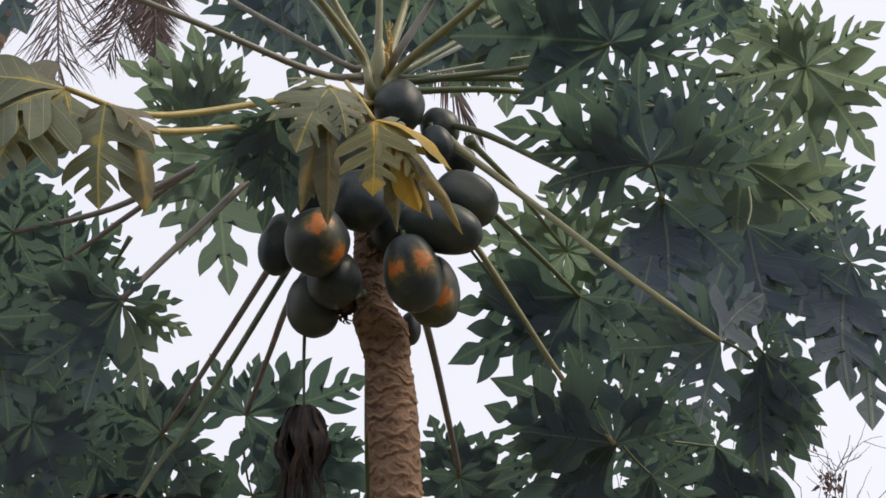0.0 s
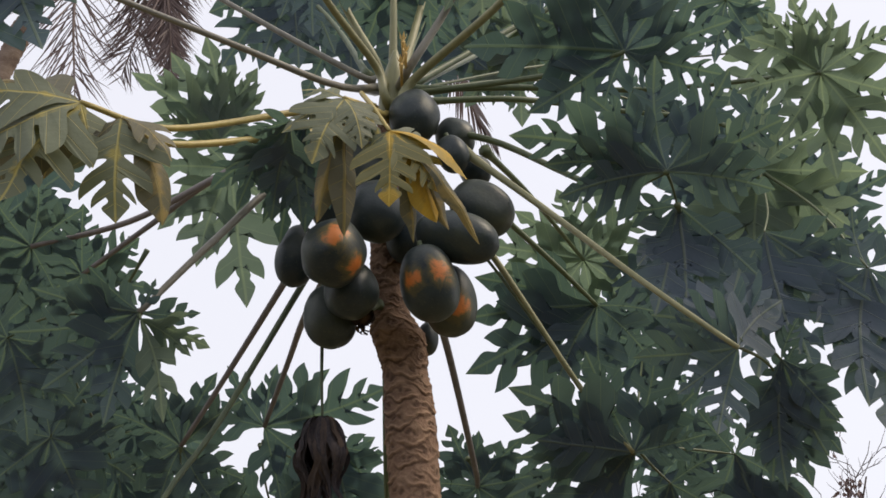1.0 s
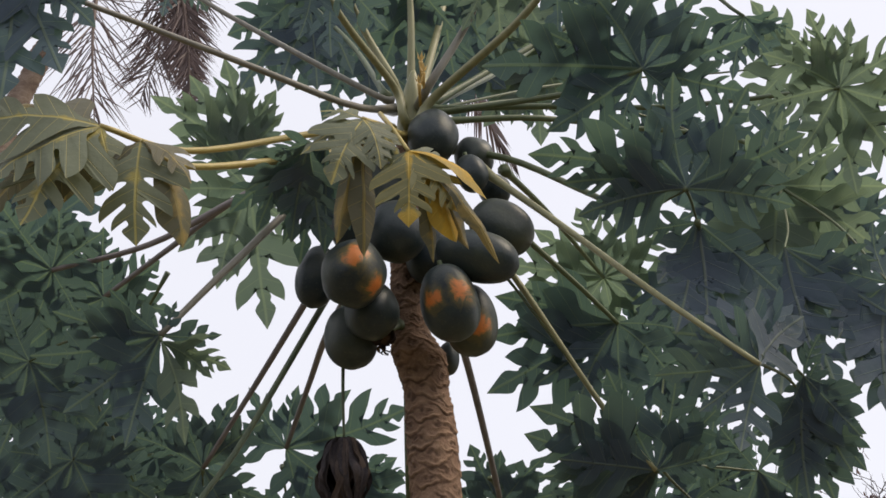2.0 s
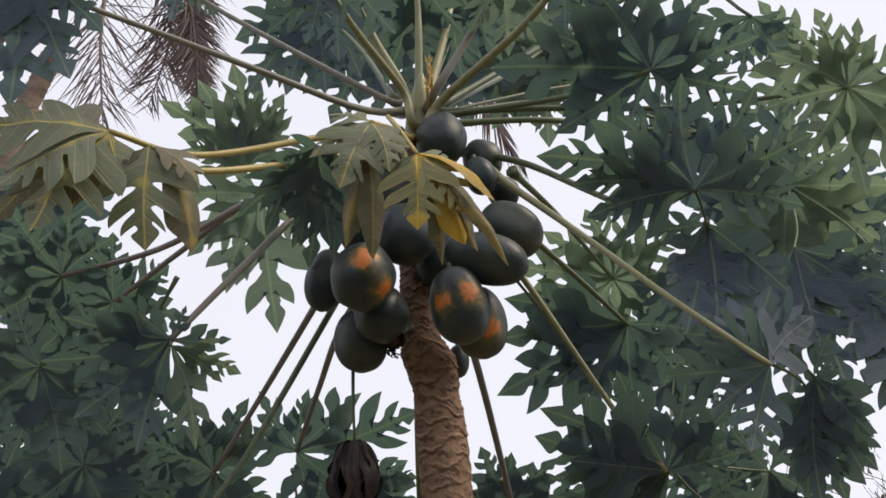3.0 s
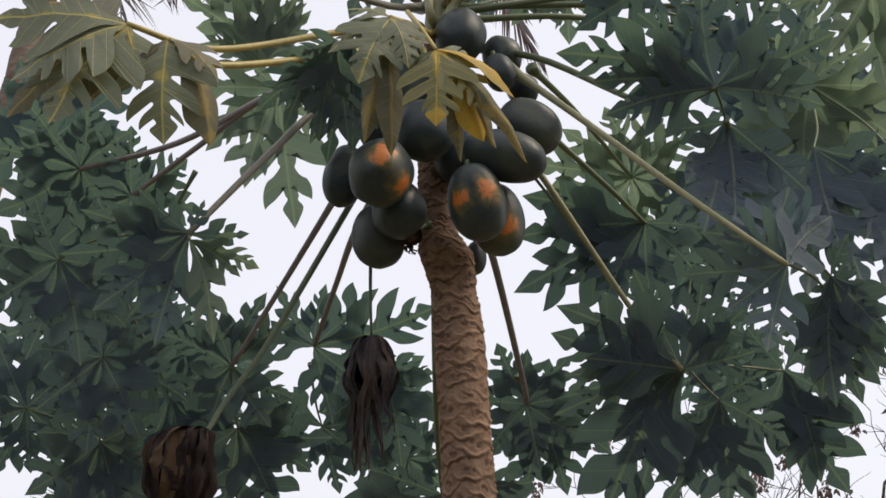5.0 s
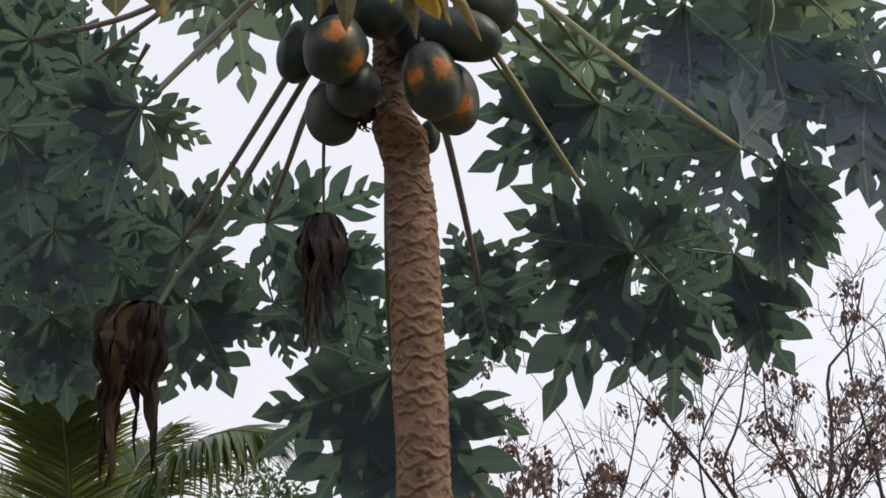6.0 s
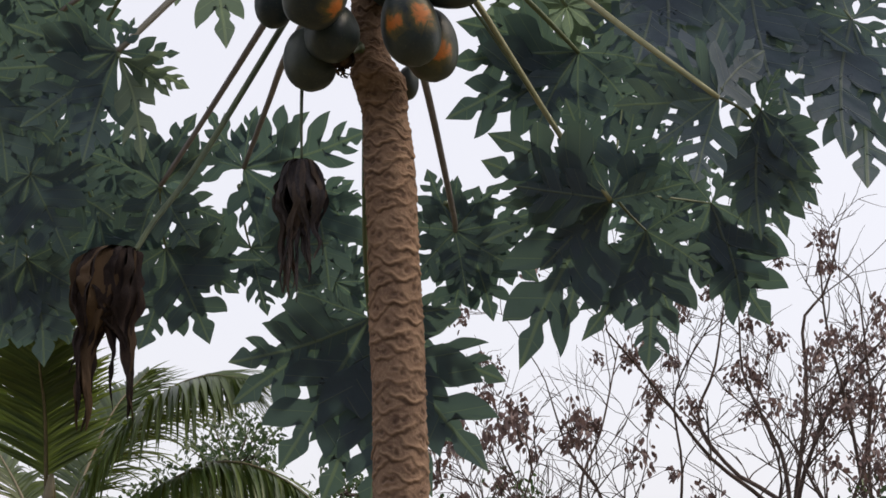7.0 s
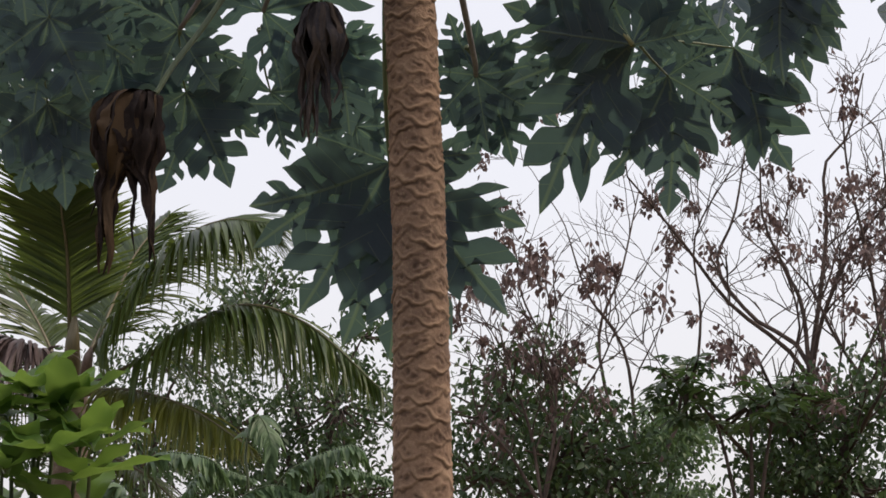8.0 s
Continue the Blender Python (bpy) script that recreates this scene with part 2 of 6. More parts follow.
def curve(pts, n):
    """n+1 places along a smooth line through pts."""
    pts = [Vector(p) for p in pts]
    if len(pts) == 2:
        return [pts[0].lerp(pts[1], i / n) for i in range(n + 1)]
    ext = [pts[0] * 2 - pts[1]] + pts + [pts[-1] * 2 - pts[-2]]
    out = []
    for i in range(n + 1):
        s = i / n * (len(pts) - 1)
        k = min(int(s), len(pts) - 2)
        t = s - k
        a, b, c, d = ext[k:k + 4]
        out.append(0.5 * ((2 * b) + (c - a) * t + (2 * a - 5 * b + 4 * c - d) * t * t + (3 * b - a - 3 * c + d) * t ** 3))
    return out


# ---- ground ----
def build_ground():
    sh = Shape()
    n, half = 80, 2000.0
    xs = [half * (abs(i / n * 2 - 1) ** 3) * (1 if i / n > 0.5 else -1) for i in range(n + 1)]
    verts = [(x, y, 0.0 if math.hypot(x, y) < 3 else 0.06 * noise.noise((x * 0.4, y * 0.4, 0))) for y in xs for x in xs]
    faces = [(j * (n + 1) + i, j * (n + 1) + i + 1, (j + 1) * (n + 1) + i + 1, (j + 1) * (n + 1) + i) for j in range(n) for i in range(n)]
    sh.add(verts, faces)
    me = sh.mesh("ground")
    me.materials.append(GROUND)
    tagged(new("ground", me), "grassy brown garden soil reaching to the horizon", "ground", kind="structure")


build_ground()

def build_backdrop():
    """A tall, dark, bumpy screen, added unseen behind the viewer to cut low sky light."""
    sh = Shape()
    nx, nz = 90, 30
    verts = []
    for j in range(nz + 1):
        for i in range(nx + 1):
            u, h = i / nx * 2 - 1, j / nz
            a = u * 1.25
            r = 8.5 + 0.7 * noise.noise((u * 9, h * 5, 0)) + 0.35 * noise.noise((u * 26, h * 15, 4))
            top = 4.2 + 0.8 * noise.noise((u * 6, 0, 9))
            verts.append((math.sin(a) * r * 1.3, 4.5 - math.cos(a) * r, h * top - 0.1))
    faces = [(j * (nx + 1) + i, j * (nx + 1) + i + 1, (j + 1) * (nx + 1) + i + 1, (j + 1) * (nx + 1) + i) for j in range(nz) for i in range(nx)]
    sh.add(verts, faces)
    me = sh.mesh("backdrop", smooth=False)
    me.materials.append(BACK_SCREEN)
    tagged(new("backdrop", me), "dark overgrown green garden wall behind the viewer", "wall", kind="structure")


build_backdrop()

# ---- papaya tree ----
def lobe_edge(rng, wide, cuts=3, body=1.0, close=1.0):
    """One flank of a papaya lobe as (along, sideways, root on the midrib): side lobes with bowed backs and pointed tips, and narrow round-ended bays between them."""
    if cuts == 0:   # a withering lobe, shrunk to a plain blade
        pts = [(a, 0.26 * wide * b * rng.uniform(0.85, 1.15), a) for a, b in ((0.0, 0.05), (0.12, 0.3), (0.28, 0.55), (0.45, 0.85), (0.6, 1.0), (0.74, 0.92), (0.86, 0.6), (0.95, 0.25), (1.0, 0.0))]
        return pts, [0, 8]
    shift = rng.uniform(-0.04, 0.04)
    roots = [r + shift + rng.uniform(-0.02, 0.02) for r in ((0.20, 0.43, 0.63, 0.78), (0.22, 0.50, 0.74))[cuts == 2]]
    reach = ((0.38, 0.31, 0.19), (0.40, 0.29))[cuts == 2]
    pts, tips = [(0.0, 0.004, 0.0), (0.08, 0.040 * wide * body ** 0.5, 0.06), (0.16, 0.062 * wide * body ** 0.5, 0.12)], [0]
    for i, ln in enumerate(reach):
        r, nxt = roots[i], roots[i + 1]
        gap = nxt - r
        ln *= rng.uniform(0.8, 1.2)
        ang = radians((54, 46, 38)[i] + rng.uniform(-8, 7))
        half = (0.5 * gap * math.sin(ang) - 0.016) * rng.uniform(0.85, 1.12) * (1.12 if body > 1.2 else close)
        below = (0.056, 0.046, 0.036)[i] * wide * body * rng.uniform(0.7, 1.25)

        def finger(s, off):
            t = ang * (1.12 - 0.24 * s)
            return (r + 0.30 * gap + s * ln * math.cos(t) - off * half * math.sin(t), (0.03 + s * ln * math.sin(t) + off * half * math.cos(t)) * wide)

        for s, off, root in ((0.24, 0.72, 0.05), (0.48, 1.04, 0.18), (0.74, 0.84, 0.28), (0.91, 0.40, 0.36), (1.0, 0.0, 0.42), (0.86, -0.26, 0.50), (0.64, -0.70, 0.58), (0.44, -0.84, 0.66), (0.27, -0.62, 0.76)):
            if s < 0.35:   # the bays widen at their roots
                off /= close
            if body > 1.2 and s < 0.35:   # a webbed lobe, its bays shallow
                continue
            pts.append((*finger(s, off), r + root * gap))
            if s == 1.0:
                tips.append(len(pts) - 1)
        pts.append((nxt - 0.012, below + 0.012, nxt - 0.10 * gap))
        pts.append((nxt + 0.020, below, nxt - 0.02 * gap))
    last = roots[len(reach)]
    pts += [(last + 0.34 * (1 - last), 0.088 * wide, last + 0.34 * (1 - last)), (last + 0.68 * (1 - last), 0.046 * wide, last + 0.68 * (1 - last)), (1.0, 0.0, 1.0)]
    tips.append(len(pts) - 1)
    return pts, tips


def rounded(pts, tips):
    """The edge with two places put between every two, on a smooth line that keeps the corners."""
    out = []
    for i in range(len(pts) - 1):
        b, c = pts[i], pts[i + 1]
        a = b if i in tips else pts[i - 1]
        d = c if i + 1 in tips else pts[i + 2]
        out.append(b)
        for t in (1 / 3, 2 / 3):
            out.append(tuple(0.5 * (2 * q + (r - p) * t + (2 * p - 5 * q + 4 * r - s) * t * t + (3 * q - p - 3 * r + s) * t ** 3) for p, q, r, s in zip(a, b, c, d)))
    return out + [pts[-1]]


def add_lobe(sh, rng, hub, tip, face, wide=1.0, bend=0.3, fold=0.25, ruffle=0.06, twist=0.0, cuts=3, lift=0.0, body=1.0, close=1.0):
    """One lobe from the hub to its tip: arched along its midrib towards face, folded at the midrib, with a wavy edge."""
    hub, tip = Vector(hub), Vector(tip)
    way = tip - hub
    size = way.length
    y = way / size
    z = Vector(face)
    z = (z - y * z.dot(y)).normalized()
    x = y.cross(z)
    off = Vector((rng.uniform(0, 50), rng.uniform(0, 50), rng.uniform(0, 50)))
    swing = rng.uniform(-0.05, 0.05)
    for sgn in (-1, 1):
        edge = rounded(*lobe_edge(rng, wide * rng.uniform(0.88, 1.12), cuts, body, close))
        verts, data = [], []
        for a, b, c in edge:
            for frac in (0.0, 0.5, 1.0):
                al, la = c + (a - c) * frac, b * frac * sgn
                loose = min(1.0, al * 1.6)
                h = bend * al * (1 - al) - fold * abs(la) * loose - 0.25 * bend * la * la * loose + twist * la * loose + lift * loose
                h += ruffle * loose * (noise.noise(Vector((al * 3.4, la * 3.4, 0)) + off) + 0.5 * noise.noise(Vector((al * 8, la * 8, 3)) + off))
                side = la + swing * math.sin(math.pi * al)
                verts.append(hub + (y * al + x * side + z * h) * size)
                data.append((b * frac / 0.25, al, 0.0))
        faces = []
        for i in range(len(edge) - 1):
            for q in (0, 1):
                a0, a1, b0, b1 = i * 3 + q, i * 3 + q + 1, (i + 1) * 3 + q, (i + 1) * 3 + q + 1
                faces.append((a0, b0, b1, a1) if sgn > 0 else (a0, a1, b1, b0))
        sh.add(verts, faces, lobe=data)


def stalk_shape(pts, r0, r1, n=18, sides=8):
    line = curve(pts, n)
    radii = [r0 + (r1 - r0) * (i / n) ** 0.8 + r0 * 0.75 * max(0, 1 - i / n * 9) ** 2 for i in range(n + 1)]
    sh = Shape()
    sh.tube(line, radii, sides)
    return sh


def open_leaf(tree, stalk, tips, face, seed, blade=None, stem=None, wide=1.0, bend=0.30, fold=0.08, r0=0.0098, ruffle=0.026, close=1.0, label=""):
    """A stalk from the crown through its places to the hub, and a palmate blade with a lobe to each tip."""
    rng = random.Random(seed)
    st = part("leaf_stalk", stalk_shape(stalk, r0, r0 * 0.55), stem or STALK, tree)
    sh = Shape()
    for k, tip in enumerate(tips):
        add_lobe(sh, rng, stalk[-1], tip, face, wide * rng.uniform(0.84, 1.02), bend * rng.uniform(0.6, 1.4), fold * rng.uniform(0.4, 1.5), ruffle, rng.uniform(-0.10, 0.10), rng.choice((2, 3)), (0.016 if k % 2 else -0.016) + rng.uniform(-0.008, 0.008), close=close)
    part("leaf_blade", sh, blade or BLADE, st, label)
    return st


def drooping_leaf(tree, stalk, groups, seed, stem, r0=0.0105):
    """A tired leaf whose lobes hang one by one from the hub; groups hold (blade, label, ((tip, face, fullness, bend), ...))."""
    st = part("leaf_stalk", stalk_shape(stalk, r0, r0 * 0.6), stem, tree)
    rng = random.Random(seed * 17)
    for blade, label, lobes in groups:
        for tip, face, full, bend in lobes:
            sh = Shape()
            narrow = full < 0.7
            add_lobe(sh, rng, stalk[-1], tip, face, full, bend, 0.5 if narrow else 0.15, 0.03, rng.uniform(-0.15, 0.15), 0 if narrow else 3 if full > 1.25 else 2, rng.uniform(-0.02, 0.02), 1.35)
            part("leaf_lobe", sh, blade, st, label)
    return st


def trunk_shape(pts, radii, step, rows=2400, cols=136):
    """A trunk ringed with leaf scars in a spiral: each a shallow lens with a fine ridge along its lower edge, a fainter one above, and two dimples."""
    line = curve(pts, rows)
    rad = np.interp(np.linspace(0, 1, rows + 1), np.linspace(0, 1, len(radii)), radii)
    zs = np.array([p.z for p in line])
    th = np.linspace(0, 2 * math.pi, cols, endpoint=False)
    T, Z = np.meshgrid(th, zs)
    R = np.repeat(rad[:, None], cols, 1)
    warp = 0.004 * np.sin(3 * T + Z * 31) + 0.003 * np.sin(7 * T - Z * 83 + 1) + 0.0018 * np.sin(13 * T + Z * 190)
    relief, lip, lip_shade_eye = np.zeros_like(T), np.zeros_like(T), np.zeros_like(T)
    rng = random.Random(5)
    z, k = zs.min() - 0.05, 0
    while z < zs.max() + 0.04:
        a, s, lean = k * 2.39996 + rng.uniform(-0.12, 0.12), rng.uniform(0.8, 1.25), rng.uniform(-0.25, 0.25)
        i0, i1 = np.searchsorted(zs, (z - 0.05, z + 0.05))
        w = slice(i0, i1)
        if i1 > i0:
            du = (T[w] - a + math.pi) % (2 * math.pi) - math.pi
            x = (du * R[w] + warp[w] * 0.6) / (0.040 * s)
            dz = (Z[w] + warp[w] - z - lean * du * R[w]) / (0.027 * s)
            edge = np.clip(1 - np.abs(x) / 1.15, 0, 1) ** 0.45
            low = dz + 0.80 - 0.62 * np.abs(x) ** 1.8      # the lower edge hangs like a bowl
            high = dz - 0.72 + 0.50 * np.abs(x) ** 1.8
            near = np.abs(x) < 1.15
            strong = rng.uniform(0.6, 1.25)
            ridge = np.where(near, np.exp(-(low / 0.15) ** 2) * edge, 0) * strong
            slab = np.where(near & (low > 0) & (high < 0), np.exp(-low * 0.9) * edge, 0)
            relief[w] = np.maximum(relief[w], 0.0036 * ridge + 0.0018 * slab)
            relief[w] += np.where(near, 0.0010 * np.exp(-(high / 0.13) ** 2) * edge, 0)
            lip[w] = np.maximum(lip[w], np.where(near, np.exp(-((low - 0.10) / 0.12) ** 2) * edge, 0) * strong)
            # shade under the lip, put into the bark colour
            lip_shade_eye[w] = np.maximum(lip_shade_eye[w], np.where(near, np.exp(-((low + 0.20) / 0.12) ** 2) * edge, 0) * strong)
            for ex, ez in ((rng.uniform(-0.2, -0.05), 0.12), (rng.uniform(0.12, 0.3), -0.05)):
                far = np.sqrt(((x - ex) / 0.17) ** 2 + ((dz - ez) / 0.20) ** 2)
                e = np.exp(-far ** 2)
                relief[w] += 0.0016 * np.exp(-((far - 1.5) / 0.45) ** 2) - 0.0026 * e
                lip_shade_eye[w] = np.maximum(lip_shade_eye[w], 0.95 * e)
        z += step * rng.uniform(0.8, 1.2)
        k += 1
    sh = Shape()
    verts = []
    for i, p in enumerate(line):
        for j in range(cols):
            n = noise.noise((math.cos(th[j]) * 1.2, math.sin(th[j]) * 1.2, p.z * 5)) * 0.05
            r = rad[i] * (1 + n) + relief[i, j] + 0.0012 * noise.noise((math.cos(th[j]) * 8, math.sin(th[j]) * 8, p.z * 90))
            verts.append((p.x + math.cos(th[j]) * r, p.y + math.sin(th[j]) * r, p.z))
    faces = [(i * cols + j, i * cols + (j + 1) % cols, (i + 1) * cols + (j + 1) % cols, (i + 1) * cols + j) for i in range(rows) for j in range(cols)]
    faces.append(tuple(range(rows * cols, (rows + 1) * cols)))
    sh.add(verts, faces, lip=lip.ravel().tolist(), lip_shade_eye=np.minimum(lip_shade_eye, 1).ravel().tolist())
    return sh


def papaya_fruit(tree, top, way, width, length, seed, ripe=(), label=""):
    """A hanging fruit: full at the lower end, a blunt nib, faint ribs; ripe holds (direction, spread) of orange patches."""
    rng = random.Random(seed)
    z = Vector(way).normalized()
    x = z.cross(Vector((0.2, 1, 0.1))).normalized()
    y = z.cross(x)
    sh = Shape()
    rows, cols = 40, 48
    verts, vals = [], []
    ph = rng.uniform(0, 6)
    patches = [(Vector(d).normalized(), s) for d, s in ripe]
    centre = Vector(top) + z * length * 0.5
    for i in range(rows + 1):
        s = i / rows
        a = math.pi * s
        prof = math.sin(a) ** 0.82 * (0.97 + 0.06 * s - 0.06 * (1 - s) ** 3)
        zz = length * (0.5 - 0.5 * math.cos(a))
        if s > 0.94:
            zz += length * 0.018 * (s - 0.94) / 0.06
        for j in range(cols):
            t = 2 * math.pi * j / cols
            r = width / 2 * prof * (1 + 0.022 * math.cos(5 * t + ph) * math.sin(a))
            r *= 1 + 0.06 * noise.noise((math.cos(t) * 1.3 + seed, math.sin(t) * 1.3, s * 2.2))
            p = Vector(top) + z * zz + (x * math.cos(t) + y * math.sin(t)) * r
            verts.append(p)
            d = (p - centre).normalized()
            vals.append(max([0.0] + [math.exp(-((1 - d.dot(q)) / (1.7 * sp)) ** 1.3) for q, sp in patches]))
    faces = [(i * cols + j, (i + 1) * cols + j, (i + 1) * cols + (j + 1) % cols, i * cols + (j + 1) % cols) for i in range(rows) for j in range(cols)]
    sh.add(verts, faces, ripe=vals)
    ob = part("fruit", sh, FRUIT, tree, label)
    st = Shape()
    t0 = Vector(top)
    st.tube(curve([t0 - z * 0.012, t0 - z * 0.005, t0 + z * 0.006], 4), [0.006, 0.006, 0.006, 0.008, 0.012], 8)
    part("fruit_stem", st, STALK, ob)
    return ob


def withered_blade(tree, stalk, length, width, seed, material, label, tails=((0.0, 1.0),), strips=11, r0=0.009, lean=0.0, dome=0.16):
    """A dead leaf: its lobes fold over the hub like a shut umbrella leaning by lean, and shrivel into a few hanging tails (sideways, length)."""
    rng = random.Random(seed)
    st = part("leaf_stalk", stalk_shape(stalk, r0, r0 * 0.6), STALK, tree)
    hub = Vector(stalk[-1])
    for k in range(strips):
        sh = Shape()
        a = 2 * math.pi * (k + rng.uniform(-0.3, 0.3)) / strips
        out = Vector((math.cos(a), math.sin(a) * 0.8, 0))
        tx, tl = tails[k % len(tails)]
        ln = length * tl * rng.uniform(0.85, 1.0)
        wd = width * rng.uniform(0.45, 0.75) * (0.62 if dome > 0.3 else 1.0)
        n, m = 34, 12
        verts = []
        side = Vector((-out.y, out.x, 0)).normalized()
        off = rng.uniform(0, 90)
        for i in range(n + 1):
            s = i / n
            z = ln * s
            rise = min(1.0, z / (dome * length))
            round_ = math.sqrt(max(0.0, 1 - (1 - rise) ** 2))
            shut = max(0.0, min(1.0, (z - 0.22 * length) / (0.25 * length)))
            bulge = width * 0.5 * round_ * (1 - 0.74 * shut * shut * (3 - 2 * shut))
            pull = max(0.0, min(1.0, (z - 0.18 * length) / (0.35 * length)))
            c = hub + out * bulge + Vector((lean * round_ + tx * pull, 0, 0.012 * math.sin(min(1, s * 6) * math.pi) - z))
            c += Vector((noise.noise((s * 4, off, 0)), noise.noise((s * 4, off, 5)), 0)) * 0.022 * s
            w = wd * (0.25 + 0.75 * round_) * (1 - 0.62 * shut) * (1 - s ** 3) * (1 + 0.35 * noise.noise((s * 7, off, 9))) + 0.003
            for j in range(m + 1):
                u = j / m - 0.5
                fold = math.sin(u * (6 + off % 5) + off) * 0.11 * w * (1 + shut)
                crumple = noise.noise((s * 9 + off, u * 4, 0)) * w * (0.12 + 0.4 * shut)
                verts.append(c + side * (u * w + noise.noise((s * 8, u * 3, off)) * w * 0.2 * shut) + out * (fold + crumple))
        faces = [(i * (m + 1) + j, i * (m + 1) + j + 1, (i + 1) * (m + 1) + j + 1, (i + 1) * (m + 1) + j) for i in range(n) for j in range(m)]
        sh.add(verts, faces)
        part("withered_lobe", sh, material, st, label)
    return st


def flower_bud(tree, at, seed):
    """A small pale bud with five folded petals."""
    sh = Shape()
    p = Vector(at)
    for k in range(5):
        a = 2 * math.pi * k / 5 + seed
        d = Vector((math.cos(a), math.sin(a), 0))
        s = Vector((-d.y, d.x, 0))
        sh.add([p, p + d * .007 + s * .004 + Vector((0, 0, .010)), p + d * .010 + Vector((0, 0, .024)), p + d * .007 - s * .004 + Vector((0, 0, .010)), p + d * .009 + Vector((0, 0, .012))],
               [(0, 1, 4), (1, 2, 4), (2, 3, 4), (3, 0, 4)])
    sh.tube([p + Vector((0, 0.06, -0.03)), p + Vector((0, .02, -.012)), p], [0.004, 0.004, 0.006], 6)
    part("flower_bud", sh, FLOWER, tree, "small orange-yellow flower bud")

# ---- other plants ----


def frond(tree, pts, leaf_len, seed, leaflet, rachis, n=60, droop=0.55, r0=0.025, start=0.18, width=0.028, sweep=0.75, lift=0.1, label="", ragged=0.0, flat=(0, 0, 1), mess=0.0):
    """A palm frond: a tapering rachis through pts and two rows of long folded leaflets."""
    rng = random.Random(seed)
    sh = Shape()
    line = curve(pts, 40)
    sh.tube(line, [r0 * (1 - 0.85 * i / 40) for i in range(41)], 6)
    rod = part("frond", sh, rachis, tree, label)
    lf = Shape()
    up0 = Vector(flat)
    for k in range(n):
        s = start + (1 - start) * (k + 0.5) / n
        i = min(int(s * 40), 39)
        p = line[i].lerp(line[i + 1], s * 40 - i)
        way = (line[i + 1] - line[i]).normalized()
        side = way.cross(up0)
        side = side.normalized() if side.length > 0.05 else Vector((1, 0, 0))
        up = side.cross(way)
        ln0 = leaf_len * (0.45 + 0.55 * math.sin(math.pi * min(1, 0.12 + s * 0.8))) * (1 - 0.55 * max(0, s - 0.75) / 0.25)
        for sg in (-1, 1):
            if rng.random() < ragged:
                continue
            ln = ln0 * rng.uniform(0.72, 1.15)
            d = (side * sg + way * (sweep + 0.7 * s) * rng.uniform(0.85, 1.15) + up * lift * rng.uniform(0.5, 1.5) + Vector((rng.gauss(0, 1), rng.gauss(0, 1), rng.gauss(0, 1))) * mess).normalized()
            dr = droop * rng.uniform(0.4, 1.5)
            w = width * rng.uniform(0.8, 1.15)
            across = way.cross(d).normalized().cross(d).normalized()
            verts = []
            q = p.copy()
            for j in range(6):
                t = j / 5
                ww = w * (0.55 + 0.9 * t if t < 0.4 else 0.91 * (1 - (t - 0.4) / 0.6) ** 0.8) * 0.5
                verts += [q - across * ww, q + d.cross(across) * ww * 0.5, q + across * ww]
                d = (d + Vector((0, 0, -dr * 0.32))).normalized()
                q = q + d * ln / 5
            faces = []
            for j in range(5):
                b = j * 3
                faces += [(b, b + 1, b + 4, b + 3), (b + 1, b + 2, b + 5, b + 4)]
            lf.add(verts, faces)
    tagged(part("leaflet_fringe", lf, leaflet, rod), kind="stuff")
    return rod


def tube_part(name, pts, r, material, tree, label="", n=16, sides=10, rings=0.0):
    line = curve(pts, n)
    rr = [np.interp(i / n, np.linspace(0, 1, len(r)), r) * (1 + rings * ((i % 2) - 0.5)) for i in range(n + 1)]
    sh = Shape()
    sh.tube(line, rr, sides)
    return part(name, sh, material, tree, label)


